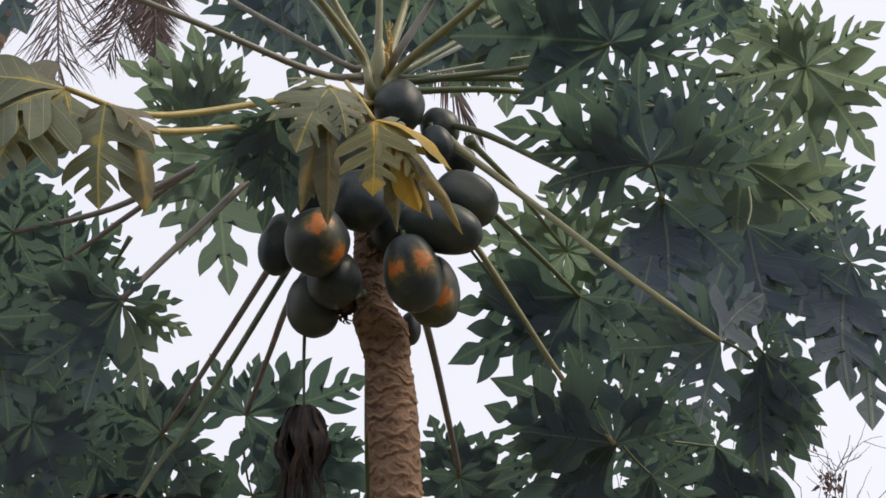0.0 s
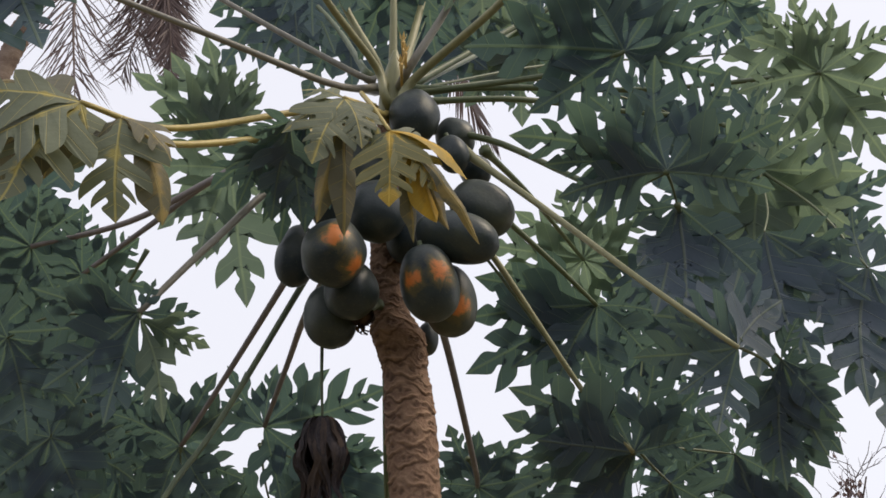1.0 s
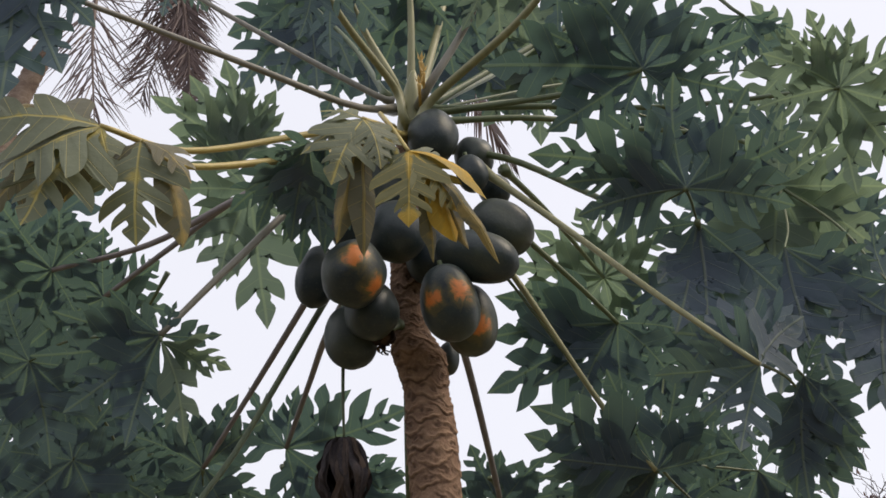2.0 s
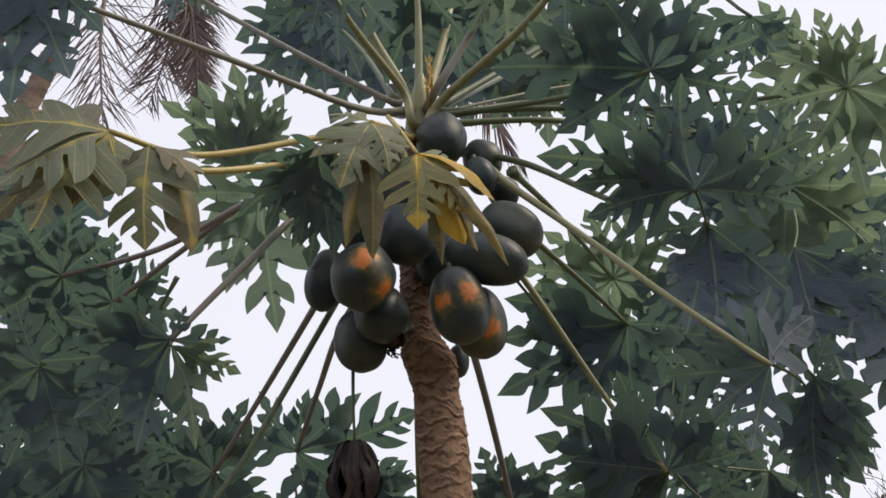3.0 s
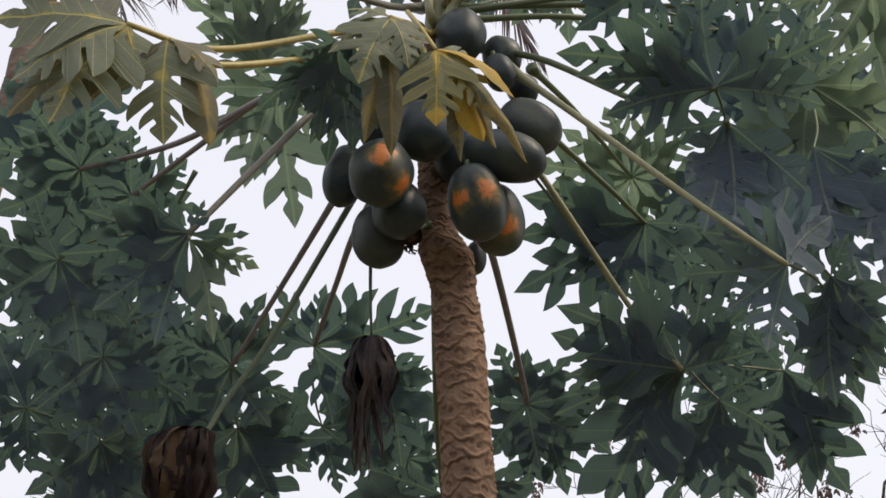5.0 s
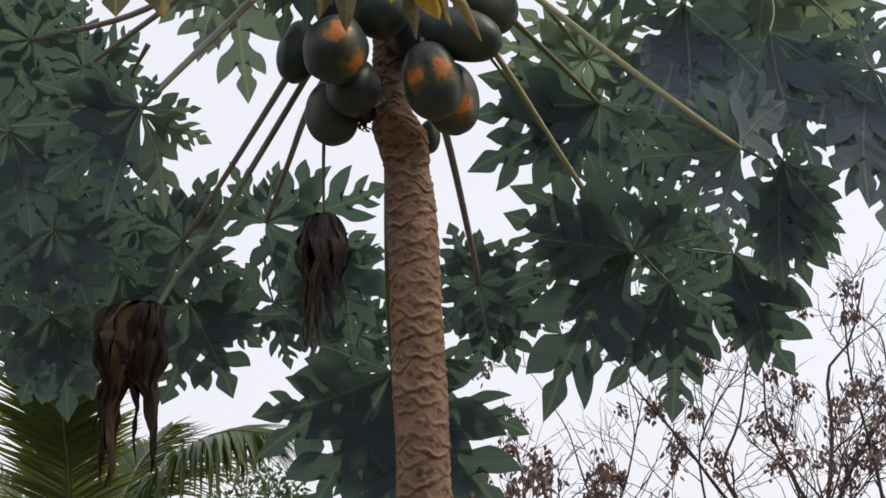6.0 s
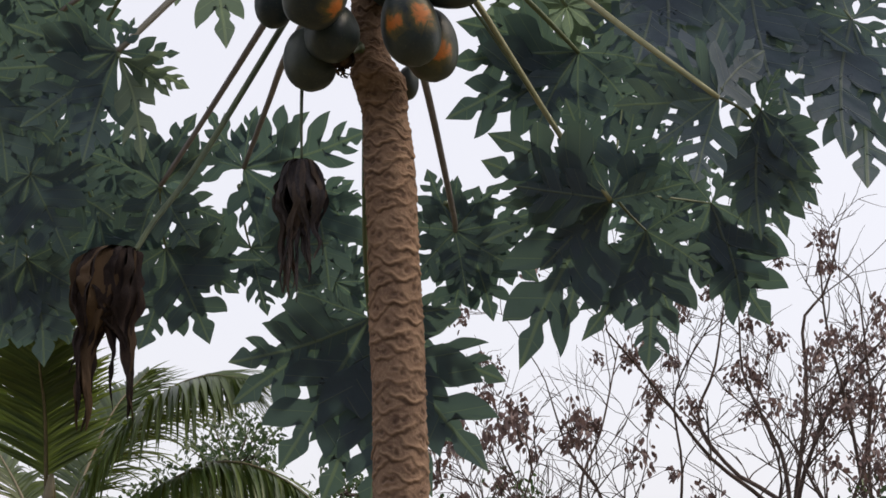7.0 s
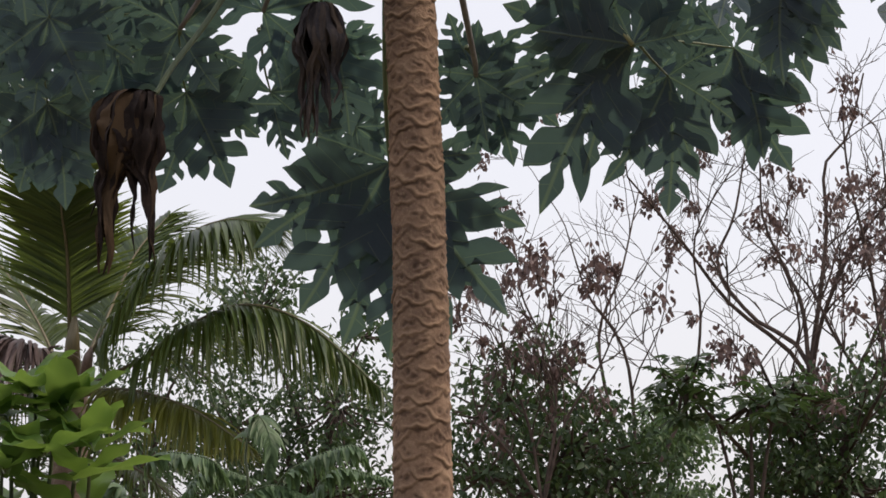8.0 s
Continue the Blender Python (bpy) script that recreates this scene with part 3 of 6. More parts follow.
def twig_tree(tree, limbs, seed, bark, levels=3, pods=None, pod_size=0.08, reach=0.9, n_pods=32, bare_share=0.89):
    """Limbs through given places, which fork into ever finer twigs; dry clusters or leaf whorls hang at the ends."""
    rng = random.Random(seed)
    tips = []

    def grow(sh, p, d, ln, r, level):
        pts = [p]
        q, dd = p.copy(), d.normalized()
        for _ in range(5):
            dd = (dd + Vector((rng.uniform(-.3, .3), rng.uniform(-.3, .3), rng.uniform(-.2, .24)))).normalized()
            q = q + dd * ln / 5
            pts.append(q.copy())
        sh.tube(pts, [r * (1 - 0.11 * i) for i in range(6)], 5 if level < 2 else 4, cap=False)
        if level <= 0:
            tips.append((q, dd))
            return
        for i in range(rng.choice((2, 3, 3))):
            b = pts[rng.choice((2, 3, 4, 5))]
            v = (dd * 1.0 + Vector((rng.uniform(-1, 1), rng.uniform(-1, 1), rng.uniform(-.5, .8))) * 0.95).normalized()
            grow(sh, b, v, ln * rng.uniform(0.5, 0.85), max(0.0035, r * 0.65), level - 1)
        tips.append((q, dd))

    for pts, r in limbs:
        sh = Shape()
        line = curve(pts, 16)
        sh.tube(line, [r * (1 - 0.7 * i / 16) for i in range(17)], 7, cap=False)
        for i in range(4, 17, 1):
            if rng.random() < 0.42:
                way = (line[i] - line[i - 1]).normalized()
                v = (way + Vector((rng.uniform(-1, 1), rng.uniform(-1, 1), rng.uniform(-.2, .7)))).normalized()
                grow(sh, line[i], v, reach * rng.uniform(0.4, 0.9) * (1.1 - 0.4 * i / 16), max(0.006, r * (1 - 0.7 * i / 16) * 0.55), levels - 1)
        part("limb", sh, bark, tree)
    if pods:
        sh = Shape()
        for q, dd in tips:
            if rng.random() < bare_share:
                continue
            big = rng.uniform(0.6, 1.5)
            for _ in range(int(n_pods * big)):
                c = q + Vector((rng.gauss(0, .48), rng.gauss(0, .48), rng.gauss(-0.5, 0.62))) * pod_size * big
                hang = Vector((rng.uniform(-.9, .9), rng.uniform(-.9, .9), -1)).normalized()
                sd = hang.cross(Vector((rng.uniform(-1, 1), rng.uniform(-1, 1), 0.1))).normalized()
                nn = hang.cross(sd)
                ln, w, curl = pod_size * rng.uniform(0.4, 0.9), pod_size * rng.uniform(0.12, 0.26), rng.uniform(-0.6, 0.6)
                verts = []
                for k, half in ((0.0, 0.25), (0.3, 1.0), (0.65, 0.8), (1.0, 0.1)):
                    p = c + hang * ln * k + nn * ln * curl * k * k
                    verts += [p - sd * w * half, p + nn * w * 0.5 * half, p + sd * w * half]
                sh.add(verts, [(a, a + 1, a + 4, a + 3) for a in (0, 1, 3, 4, 6, 7)])
        tagged(part("dry_foliage", sh, pods, tree, "shrivelled reddish brown clusters"), kind="stuff")
    return tips


def leaf_quad(sh, c, d, n, ln, w, curl=0.2):
    """One pointed leaf of six triangles, folded at the midrib."""
    d = d.normalized()
    s = d.cross(n).normalized()
    u = s.cross(d)
    sh.add([c, c + d * ln * .3 + s * w * .5 + u * w * .2, c + d * ln * .68 + s * w * .38 + u * (w * .12 - curl * ln * .2), c + d * ln - u * curl * ln * .45,
            c + d * ln * .68 - s * w * .38 + u * (w * .12 - curl * ln * .2), c + d * ln * .3 - s * w * .5 + u * w * .2, c + d * ln * .5 - u * curl * ln * .12],
           [(0, 1, 6), (1, 2, 6), (2, 3, 6), (3, 4, 6), (4, 5, 6), (5, 0, 6)])


def leafy_tree(name, base, top, crowns, seed, leaf, n_leaves, label, leaf_len=0.12, leaf_w=0.045, whorls=False, bark=None, trunk_r=0.09, down=0.35, clump=0.22):
    """A broadleaved tree: forked trunk, boughs to each crown lobe, and clumps of single leaves with gaps between them."""
    rng = random.Random(seed)
    tree = thing(name, base, label, "tree", group="leafy trees behind the papaya" if name == "leafy_tree" else "")
    b = Vector(base)
    t = Vector(top)
    tube_part("trunk", [b, b.lerp(t, 0.5) + Vector((0.1, 0.05, 0)), t], [trunk_r, trunk_r * 0.8, trunk_r * 0.55], bark or BARK, tree)
    sh, br = Shape(), Shape()
    total = sum(r[0] * r[1] * r[2] for _, r in crowns)
    for c, r in crowns:
        c = Vector(c)
        br.tube(curve([t.lerp(b, rng.uniform(0, 0.3)), t.lerp(c, 0.5) + Vector((0, 0, 0.15)), c], 8), [trunk_r * 0.5 * (1 - i / 10) for i in range(9)], 6, cap=False)
        n = int(n_leaves * r[0] * r[1] * r[2] / total)
        per = 14 if not whorls else 8
        for _ in range(max(1, n // per)):
            while True:
                v = Vector((rng.uniform(-1, 1), rng.uniform(-1, 1), rng.uniform(-1, 1)))
                if 0.25 < v.length < 1:
                    break
            v = v * (0.6 + 0.4 * v.length)
            k = 1 + 0.35 * noise.noise(v * 2.2 + Vector((seed, 0, 0)))
            q = c + Vector((v.x * r[0], v.y * r[1], v.z * r[2])) * k
            if rng.random() < 0.35:
                br.tube([c.lerp(q, 0.15), c.lerp(q, 0.6) + Vector((0, 0, -.05)), q], [0.016, 0.011, 0.005], 4, cap=False)
            if whorls:
                up = Vector((rng.uniform(-.5, .5), rng.uniform(-.5, .5), 1)).normalized()
                for i in range(per):
                    a = 2 * math.pi * i / per + rng.uniform(-.15, .15)
                    e1 = up.cross(Vector((1, 0.2, 0))).normalized()
                    d = e1 * math.cos(a) + up.cross(e1) * math.sin(a) - up * down * rng.uniform(0.3, 1.2)
                    leaf_quad(sh, q + d * 0.02, d, up, leaf_len * rng.uniform(0.75, 1.15), leaf_w * rng.uniform(0.8, 1.2))
            else:
                for i in range(per):
                    o = Vector((rng.gauss(0, 1), rng.gauss(0, 1), rng.gauss(0, .7))) * clump * 0.5
                    d = Vector((rng.uniform(-1, 1), rng.uniform(-1, 1), rng.uniform(-.9, .4) - down))
                    up = Vector((rng.uniform(-.9, .9), rng.uniform(-1.1, .5), rng.uniform(0.1, 1)))
                    leaf_quad(sh, q + o, d, up, leaf_len * rng.uniform(0.6, 1.2), leaf_w * rng.uniform(0.7, 1.2))
    part("branchwork", br, bark or BARK, tree)
    tagged(part("crown", sh, leaf, tree), kind="stuff")
    return tree


def shrub(name, base, stems, seed, leaf, label, leaf_len, leaf_w, per_stem, hang=0.3, r=0.012, category="shrub"):
    """Stems from one root, each set with single large leaves of their own shape."""
    rng = random.Random(seed)
    root = thing(name, base, label, category)
    for pts in stems:
        line = curve([base] + list(pts), 24)
        sh = Shape()
        sh.tube(line, [r * (1 - 0.7 * i / 24) for i in range(25)], 6)
        st = part("stem", sh, STALK, root)
        for k in range(per_stem):
            i = int(24 - 15 * (k / per_stem) ** 1.1)
            a = k * 2.4 + rng.uniform(-.4, .4)
            d = Vector((math.cos(a), math.sin(a), rng.uniform(-.2, .6) - hang))
            lf = Shape()
            big_leaf(lf, line[i], d, leaf_len * rng.uniform(0.7, 1.15), leaf_w * rng.uniform(0.8, 1.15), rng, hang)
            part("leaf", lf, leaf, st)
    return root


def big_leaf(sh, c, d, ln, w, rng, hang):
    """A broad pointed leaf, ribbed, folded and bent down along its length."""
    d = d.normalized()
    n, verts, faces = 10, [], []
    p = Vector(c)
    ph = rng.uniform(0, 6)
    for i in range(n + 1):
        s = i / n
        sd = d.cross(Vector((0.05, 0.02, 1)))
        sd = sd.normalized() if sd.length > 0.1 else Vector((1, 0, 0))
        u = sd.cross(d)
        half = 0.5 * w * (math.sin(math.pi * min(1, s * 0.92 + 0.06)) ** 0.8) * (1 - 0.25 * s) if s < 0.999 else 0.001
        wave = 0.10 * w * math.sin(s * 11 + ph)
        for t in (-1, -.5, 0, .5, 1):
            verts.append(p + sd * half * t + u * (abs(t) * half * 0.35 + wave * t))
        d = (d + Vector((0, 0, -0.06 - hang * 0.22))).normalized()
        p = p + d * ln / n
    for i in range(n):
        for j in range(4):
            a = i * 5 + j
            faces.append((a, a + 1, a + 6, a + 5))
    sh.add(verts, faces)


# ---- the papaya tree ----
papaya = thing("papaya_tree", (-0.020, 4.000, 0.000), "tall fruiting papaya tree with scarred tan trunk and drooping leaves", "tree")
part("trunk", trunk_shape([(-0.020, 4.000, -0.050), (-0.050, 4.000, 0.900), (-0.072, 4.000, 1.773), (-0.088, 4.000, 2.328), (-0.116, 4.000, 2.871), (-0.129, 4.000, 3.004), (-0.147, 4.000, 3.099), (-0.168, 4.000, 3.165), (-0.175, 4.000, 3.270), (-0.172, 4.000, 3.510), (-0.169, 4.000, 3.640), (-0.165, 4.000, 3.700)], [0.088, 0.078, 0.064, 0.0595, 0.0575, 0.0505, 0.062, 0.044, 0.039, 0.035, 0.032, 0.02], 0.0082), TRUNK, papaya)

tube_part("growing_tip", [(-0.168, 4.000, 3.660), (-0.163, 3.990, 3.730), (-0.158, 3.980, 3.800), (-0.156, 3.980, 3.860)], [0.036, 0.034, 0.024, 0.006], STALK_PALE, papaya, "pale green growing tip")

# fruits round the neck
papaya_fruit(papaya, (-0.107, 3.951, 3.691), (0.011, -0.663, -0.781), 0.126, 0.154, 1, ())
papaya_fruit(papaya, (-0.019, 4.021, 3.657), (0.185, -0.682, -0.727), 0.098, 0.119, 2, ())
papaya_fruit(papaya, (-0.027, 3.884, 3.565), (0.276, -0.094, -0.973), 0.078, 0.096, 3, ())
papaya_fruit(papaya, (0.024, 4.016, 3.551), (0.321, -0.741, -0.584), 0.080, 0.098, 4, ())
papaya_fruit(papaya, (-0.012, 3.878, 3.415), (0.813, -0.103, -0.560), 0.130, 0.160, 5, ())
papaya_fruit(papaya, (-0.100, 3.811, 3.296), (0.941, -0.114, -0.301), 0.122, 0.198, 6, ())
papaya_fruit(papaya, (-0.192, 3.881, 3.418), (0.025, -0.598, -0.810), 0.140, 0.170, 7, ())
papaya_fruit(papaya, (-0.283, 3.813, 3.275), (-0.015, -0.695, -0.711), 0.150, 0.182, 8, (((0.194, -0.970, 0.189), 0.080), ((0.623, -0.554, -0.583), 0.050), ), "half-ripe green fruit with orange patches")
papaya_fruit(papaya, (-0.372, 3.910, 3.349), (-0.172, 0.133, -0.971), 0.099, 0.150, 9, ())
papaya_fruit(papaya, (-0.308, 3.930, 3.198), (0.086, -0.130, -0.971), 0.126, 0.154, 10, ())
papaya_fruit(papaya, (-0.254, 3.905, 3.215), (0.044, -0.699, -0.701), 0.130, 0.159, 11, ())
papaya_fruit(papaya, (-0.089, 3.771, 3.233), (0.224, 0.099, -0.962), 0.135, 0.180, 12, (((0.427, -0.904, 0.103), 0.090), ((-0.562, -0.814, -0.185), 0.060), ), "half-ripe green fruit with orange patches")
papaya_fruit(papaya, (-0.036, 3.890, 3.234), (0.140, 0.112, -0.974), 0.126, 0.171, 13, (((0.302, -0.831, -0.447), 0.090), ), "half-ripe green fruit with an orange flank")
papaya_fruit(papaya, (-0.078, 4.074, 3.163), (-0.024, 0.145, -0.976), 0.052, 0.081, 14, ())
papaya_fruit(papaya, (-0.324, 3.956, 3.536), (0.157, 0.155, -0.983), 0.115, 0.182, 15, ())
papaya_fruit(papaya, (-0.116, 3.978, 3.404), (-0.001, -0.383, -0.925), 0.121, 0.148, 16, ())
papaya_fruit(papaya, (-0.226, 3.964, 3.595), (-0.011, 0.080, -1.008), 0.124, 0.155, 17, ())

# leaves
drooping_leaf(papaya, [(-0.175, 3.930, 3.646), (-0.210, 3.700, 3.554), (-0.245, 3.460, 3.448)], ((BLADE_OLD, 'yellowing grey-green lobe, drooping', (((-0.308, 3.410, 3.263), (0.100, -0.970, 0.200), 1.45, 0.35), ((-0.205, 3.430, 3.309), (0.300, -0.930, 0.150), 1.30, 0.40), ((-0.167, 3.500, 3.367), (0.400, -0.900, 0.200), 1.00, 0.40), ((-0.379, 3.460, 3.363), (-0.300, -0.850, 0.400), 1.30, 0.40), ((-0.344, 3.500, 3.490), (-0.200, -0.600, 0.700), 0.95, 0.30),)),
    (BLADE_TURN, 'olive-brown hanging lobe', (((-0.304, 3.500, 3.173), (-0.300, -0.900, 0.200), 0.42, 0.20), ((-0.240, 3.480, 3.131), (0.500, -0.800, 0.100), 0.36, 0.20), ((-0.274, 3.520, 3.288), (0.000, -0.960, 0.200), 0.90, 0.30),)),), 1, STALK_GOLD)
drooping_leaf(papaya, [(-0.206, 3.930, 3.672), (-0.223, 3.700, 3.590), (-0.190, 3.520, 3.464), (-0.145, 3.420, 3.348)], ((BLADE_GOLD, 'golden yellow drooping lobe', (((-0.145, 3.410, 3.164), (-0.050, -0.970, 0.150), 1.45, 0.35), ((-0.044, 3.440, 3.213), (0.300, -0.920, 0.200), 1.40, 0.40),)),
    (BLADE_OLD, 'yellowing grey-green lobe, drooping', (((-0.062, 3.470, 3.340), (0.300, -0.800, 0.500), 1.00, 0.50), ((-0.210, 3.470, 3.302), (-0.400, -0.880, 0.200), 0.90, 0.30),)),
    (BLADE_AMBER, 'amber yellow hanging lobe', (((-0.049, 3.480, 3.159), (0.200, -0.950, 0.200), 0.62, 0.30), ((0.018, 3.490, 3.264), (0.500, -0.600, 0.600), 0.60, 0.60),)),
    (BLADE_TURN, 'olive-brown hanging lobe', (((-0.098, 3.500, 3.122), (0.500, -0.830, 0.100), 0.36, 0.20), ((0.040, 3.500, 3.115), (0.500, -0.830, 0.200), 0.24, 0.50), ((-0.023, 3.500, 3.151), (0.300, -0.900, 0.200), 0.40, 0.30),)),), 2, STALK_GOLD, r0=0.007)
drooping_leaf(papaya, [(-0.256, 3.930, 3.676), (-0.400, 3.800, 3.592), (-0.642, 3.550, 3.427), (-0.808, 3.420, 3.425)], ((BLADE_OLD, 'yellowing grey-green lobe, drooping', (((-0.941, 3.350, 3.160), (-0.100, -0.950, 0.250), 1.35, 0.35), ((-1.034, 3.370, 3.269), (-0.200, -0.900, 0.350), 1.30, 0.40), ((-1.105, 3.420, 3.438), (-0.200, -0.800, 0.500), 1.15, 0.40), ((-0.772, 3.430, 3.273), (0.350, -0.930, 0.100), 1.15, 0.30),)),
    (BLADE_TURN, 'olive-brown hanging lobe', (((-0.884, 3.470, 3.266), (0.000, -0.960, 0.200), 1.00, 0.30), ((-1.073, 3.500, 3.246), (0.000, -0.960, 0.200), 1.00, 0.30), ((-1.046, 3.500, 3.521), (-0.200, -0.600, 0.700), 1.00, 0.30),)),), 3, STALK_GOLD)
drooping_leaf(papaya, [(-0.254, 3.930, 3.622), (-0.466, 3.700, 3.473), (-0.638, 3.500, 3.365), (-0.717, 3.420, 3.387)], ((BLADE_OLD, 'yellowing olive lobe with a gold midrib', (((-0.711, 3.410, 3.134), (-0.050, -0.980, 0.100), 1.35, 0.30),)),
    (BLADE_TURN, 'olive-brown hanging lobe', (((-0.617, 3.440, 3.144), (0.600, -0.750, 0.200), 0.60, 0.40), ((-0.604, 3.420, 3.280), (0.400, -0.700, 0.550), 0.95, 0.50), ((-0.811, 3.460, 3.292), (-0.300, -0.850, 0.400), 1.00, 0.40),)),), 4, STALK_GOLD)
open_leaf(papaya, [(-0.133, 4.000, 3.744), (0.087, 3.850, 3.693), (0.268, 3.700, 3.643), (0.384, 3.650, 3.663)], [(0.013, 3.591, 3.649), (0.132, 3.573, 3.739), (0.246, 3.550, 3.841), (0.392, 3.547, 3.910), (0.536, 3.595, 3.858), (0.645, 3.659, 3.749), (0.634, 3.708, 3.627), (0.480, 3.697, 3.589), (0.327, 3.697, 3.528), (0.160, 3.673, 3.517)], (0.000, 0.750, 0.650), 21, wide=1.13)
open_leaf(papaya, [(-0.134, 4.000, 3.760), (0.129, 3.900, 3.708), (0.472, 3.900, 3.699), (0.819, 3.600, 3.575)], [(0.647, 3.570, 3.652), (0.703, 3.547, 3.703), (0.749, 3.530, 3.742), (0.849, 3.538, 3.721), (0.999, 3.557, 3.668), (1.056, 3.623, 3.514), (0.976, 3.683, 3.377), (0.855, 3.695, 3.351), (0.720, 3.660, 3.438), (0.630, 3.620, 3.535)], (0.000, 0.750, 0.650), 22, wide=1.13, blade=BLADE_LIT, label='fresh light green leaf blade')
open_leaf(papaya, [(-0.077, 4.000, 3.650), (0.089, 3.900, 3.561), (0.254, 3.750, 3.398), (0.344, 3.600, 3.281), (0.440, 3.450, 3.260)], [(0.107, 3.432, 3.341), (0.181, 3.448, 3.277), (0.207, 3.465, 3.210), (0.280, 3.411, 3.420), (0.422, 3.389, 3.506), (0.582, 3.395, 3.476), (0.695, 3.420, 3.370), (0.668, 3.459, 3.218)], (0.000, 0.750, 0.650), 34, wide=1.02, close=1.28)
open_leaf(papaya, [(-0.139, 4.050, 3.750), (0.138, 4.100, 3.783), (0.378, 4.200, 3.803), (0.691, 4.200, 3.755), (0.755, 4.100, 3.573)], [(0.615, 4.073, 3.707), (0.775, 4.059, 3.767), (0.910, 4.077, 3.676), (1.029, 4.100, 3.564), (1.009, 4.136, 3.396), (0.884, 4.157, 3.302), (0.742, 4.169, 3.251), (0.605, 4.163, 3.283), (0.551, 4.130, 3.438)], (0.000, 0.750, 0.650), 35, wide=1.13, blade=BLADE_LIT, label='fresh light green leaf blade')
open_leaf(papaya, [(0.446, 3.500, 3.282), (0.462, 3.550, 3.274), (0.480, 3.620, 3.259)], [(0.382, 3.598, 3.104), (0.414, 3.581, 2.986), (0.469, 3.574, 2.937), (0.548, 3.577, 2.955), (0.645, 3.595, 3.075), (0.343, 3.617, 3.241)], (0.000, 0.950, 0.300), 36, wide=0.97, r0=0.0045, close=1.28)
open_leaf(papaya, [(-0.152, 4.100, 3.805), (0.233, 4.400, 4.213), (0.561, 4.400, 4.387), (0.740, 4.300, 4.189)], [(0.553, 4.322, 4.128), (0.611, 4.346, 4.056), (0.702, 4.357, 4.019), (0.842, 4.343, 4.058), (0.877, 4.315, 4.139)], (0.000, 0.750, 0.650), 32, wide=1.0)
open_leaf(papaya, [(0.007, 3.900, 3.541), (0.189, 3.800, 3.343), (0.373, 3.500, 3.037), (0.554, 3.400, 2.844)], [(0.355, 3.498, 2.862), (0.407, 3.626, 3.004), (0.425, 3.392, 2.745), (0.500, 3.385, 2.660), (0.515, 3.631, 3.068), (0.608, 3.615, 3.111), (0.671, 3.509, 2.988)], (0.100, 0.850, 0.500), 24, stem=STALK_PALE, wide=1.08)
open_leaf(papaya, [(0.755, 4.100, 3.565), (0.748, 4.000, 3.418), (0.717, 3.900, 3.315)], [(0.591, 3.864, 3.050), (0.667, 3.848, 2.934), (0.768, 3.856, 2.988), (0.799, 3.848, 2.930), (0.947, 3.876, 3.127), (0.929, 3.896, 3.278)], (0.000, 0.950, 0.300), 25, wide=0.82, r0=0.0045, close=1.28)
open_leaf(papaya, [(0.759, 4.120, 3.583), (0.870, 4.000, 3.415), (0.950, 3.900, 3.222)], [(0.813, 3.880, 3.077), (0.846, 3.862, 2.944), (0.910, 3.851, 2.866), (0.952, 3.841, 2.796), (1.045, 3.860, 2.928), (1.065, 3.888, 3.129), (1.070, 3.914, 3.325), (0.934, 3.922, 3.391), (0.812, 3.906, 3.271)], (0.000, 0.950, 0.300), 40, wide=0.87, r0=0.0045, close=1.28)
open_leaf(papaya, [(0.559, 3.420, 2.866), (0.654, 3.600, 2.910), (0.685, 3.650, 2.908)], [(0.639, 3.680, 2.825), (0.645, 3.728, 2.690), (0.691, 3.744, 2.644), (0.783, 3.719, 2.712), (0.806, 3.694, 2.781), (0.766, 3.664, 2.866), (0.724, 3.620, 2.992)], (0.000, 0.950, 0.300), 41, wide=0.96, r0=0.0045, bend=0.1, close=1.28)
open_leaf(papaya, [(0.066, 4.100, 3.637), (0.190, 4.400, 3.650), (0.364, 4.900, 3.673)], [(0.067, 4.881, 3.718), (0.161, 4.833, 3.802), (0.286, 4.801, 3.857), (0.427, 4.793, 3.867), (0.557, 4.833, 3.790), (0.612, 4.897, 3.672), (0.535, 4.961, 3.557), (0.401, 4.993, 3.502), (0.236, 4.977, 3.536), (0.097, 4.933, 3.621)], (0.000, 0.750, 0.650), 26, wide=1.13, blade=BLADE_LIT, label='fresh light green leaf blade')
open_leaf(papaya, [(0.049, 4.000, 3.465), (0.120, 4.100, 3.441), (0.250, 4.200, 3.354), (0.349, 4.300, 3.292)], [(0.037, 4.286, 3.369), (0.017, 4.308, 3.263), (0.010, 4.337, 3.124), (0.127, 4.335, 3.135), (0.231, 4.351, 3.055), (0.367, 4.349, 3.058), (0.491, 4.332, 3.139), (0.534, 4.304, 3.265)], (0.000, 0.850, 0.500), 27, wide=1.02, close=1.28)
open_leaf(papaya, [(0.022, 4.000, 3.360), (0.082, 4.000, 3.301), (0.295, 4.100, 2.987), (0.404, 4.100, 2.841)], [(0.111, 4.066, 2.995), (0.096, 4.081, 2.930), (0.173, 4.094, 2.873), (0.295, 4.046, 3.078), (0.461, 4.047, 3.066), (0.570, 4.064, 2.991), (0.577, 4.089, 2.881)], (0.000, 0.850, 0.500), 28, stem=STALK_PALE, wide=1.02, close=1.28)
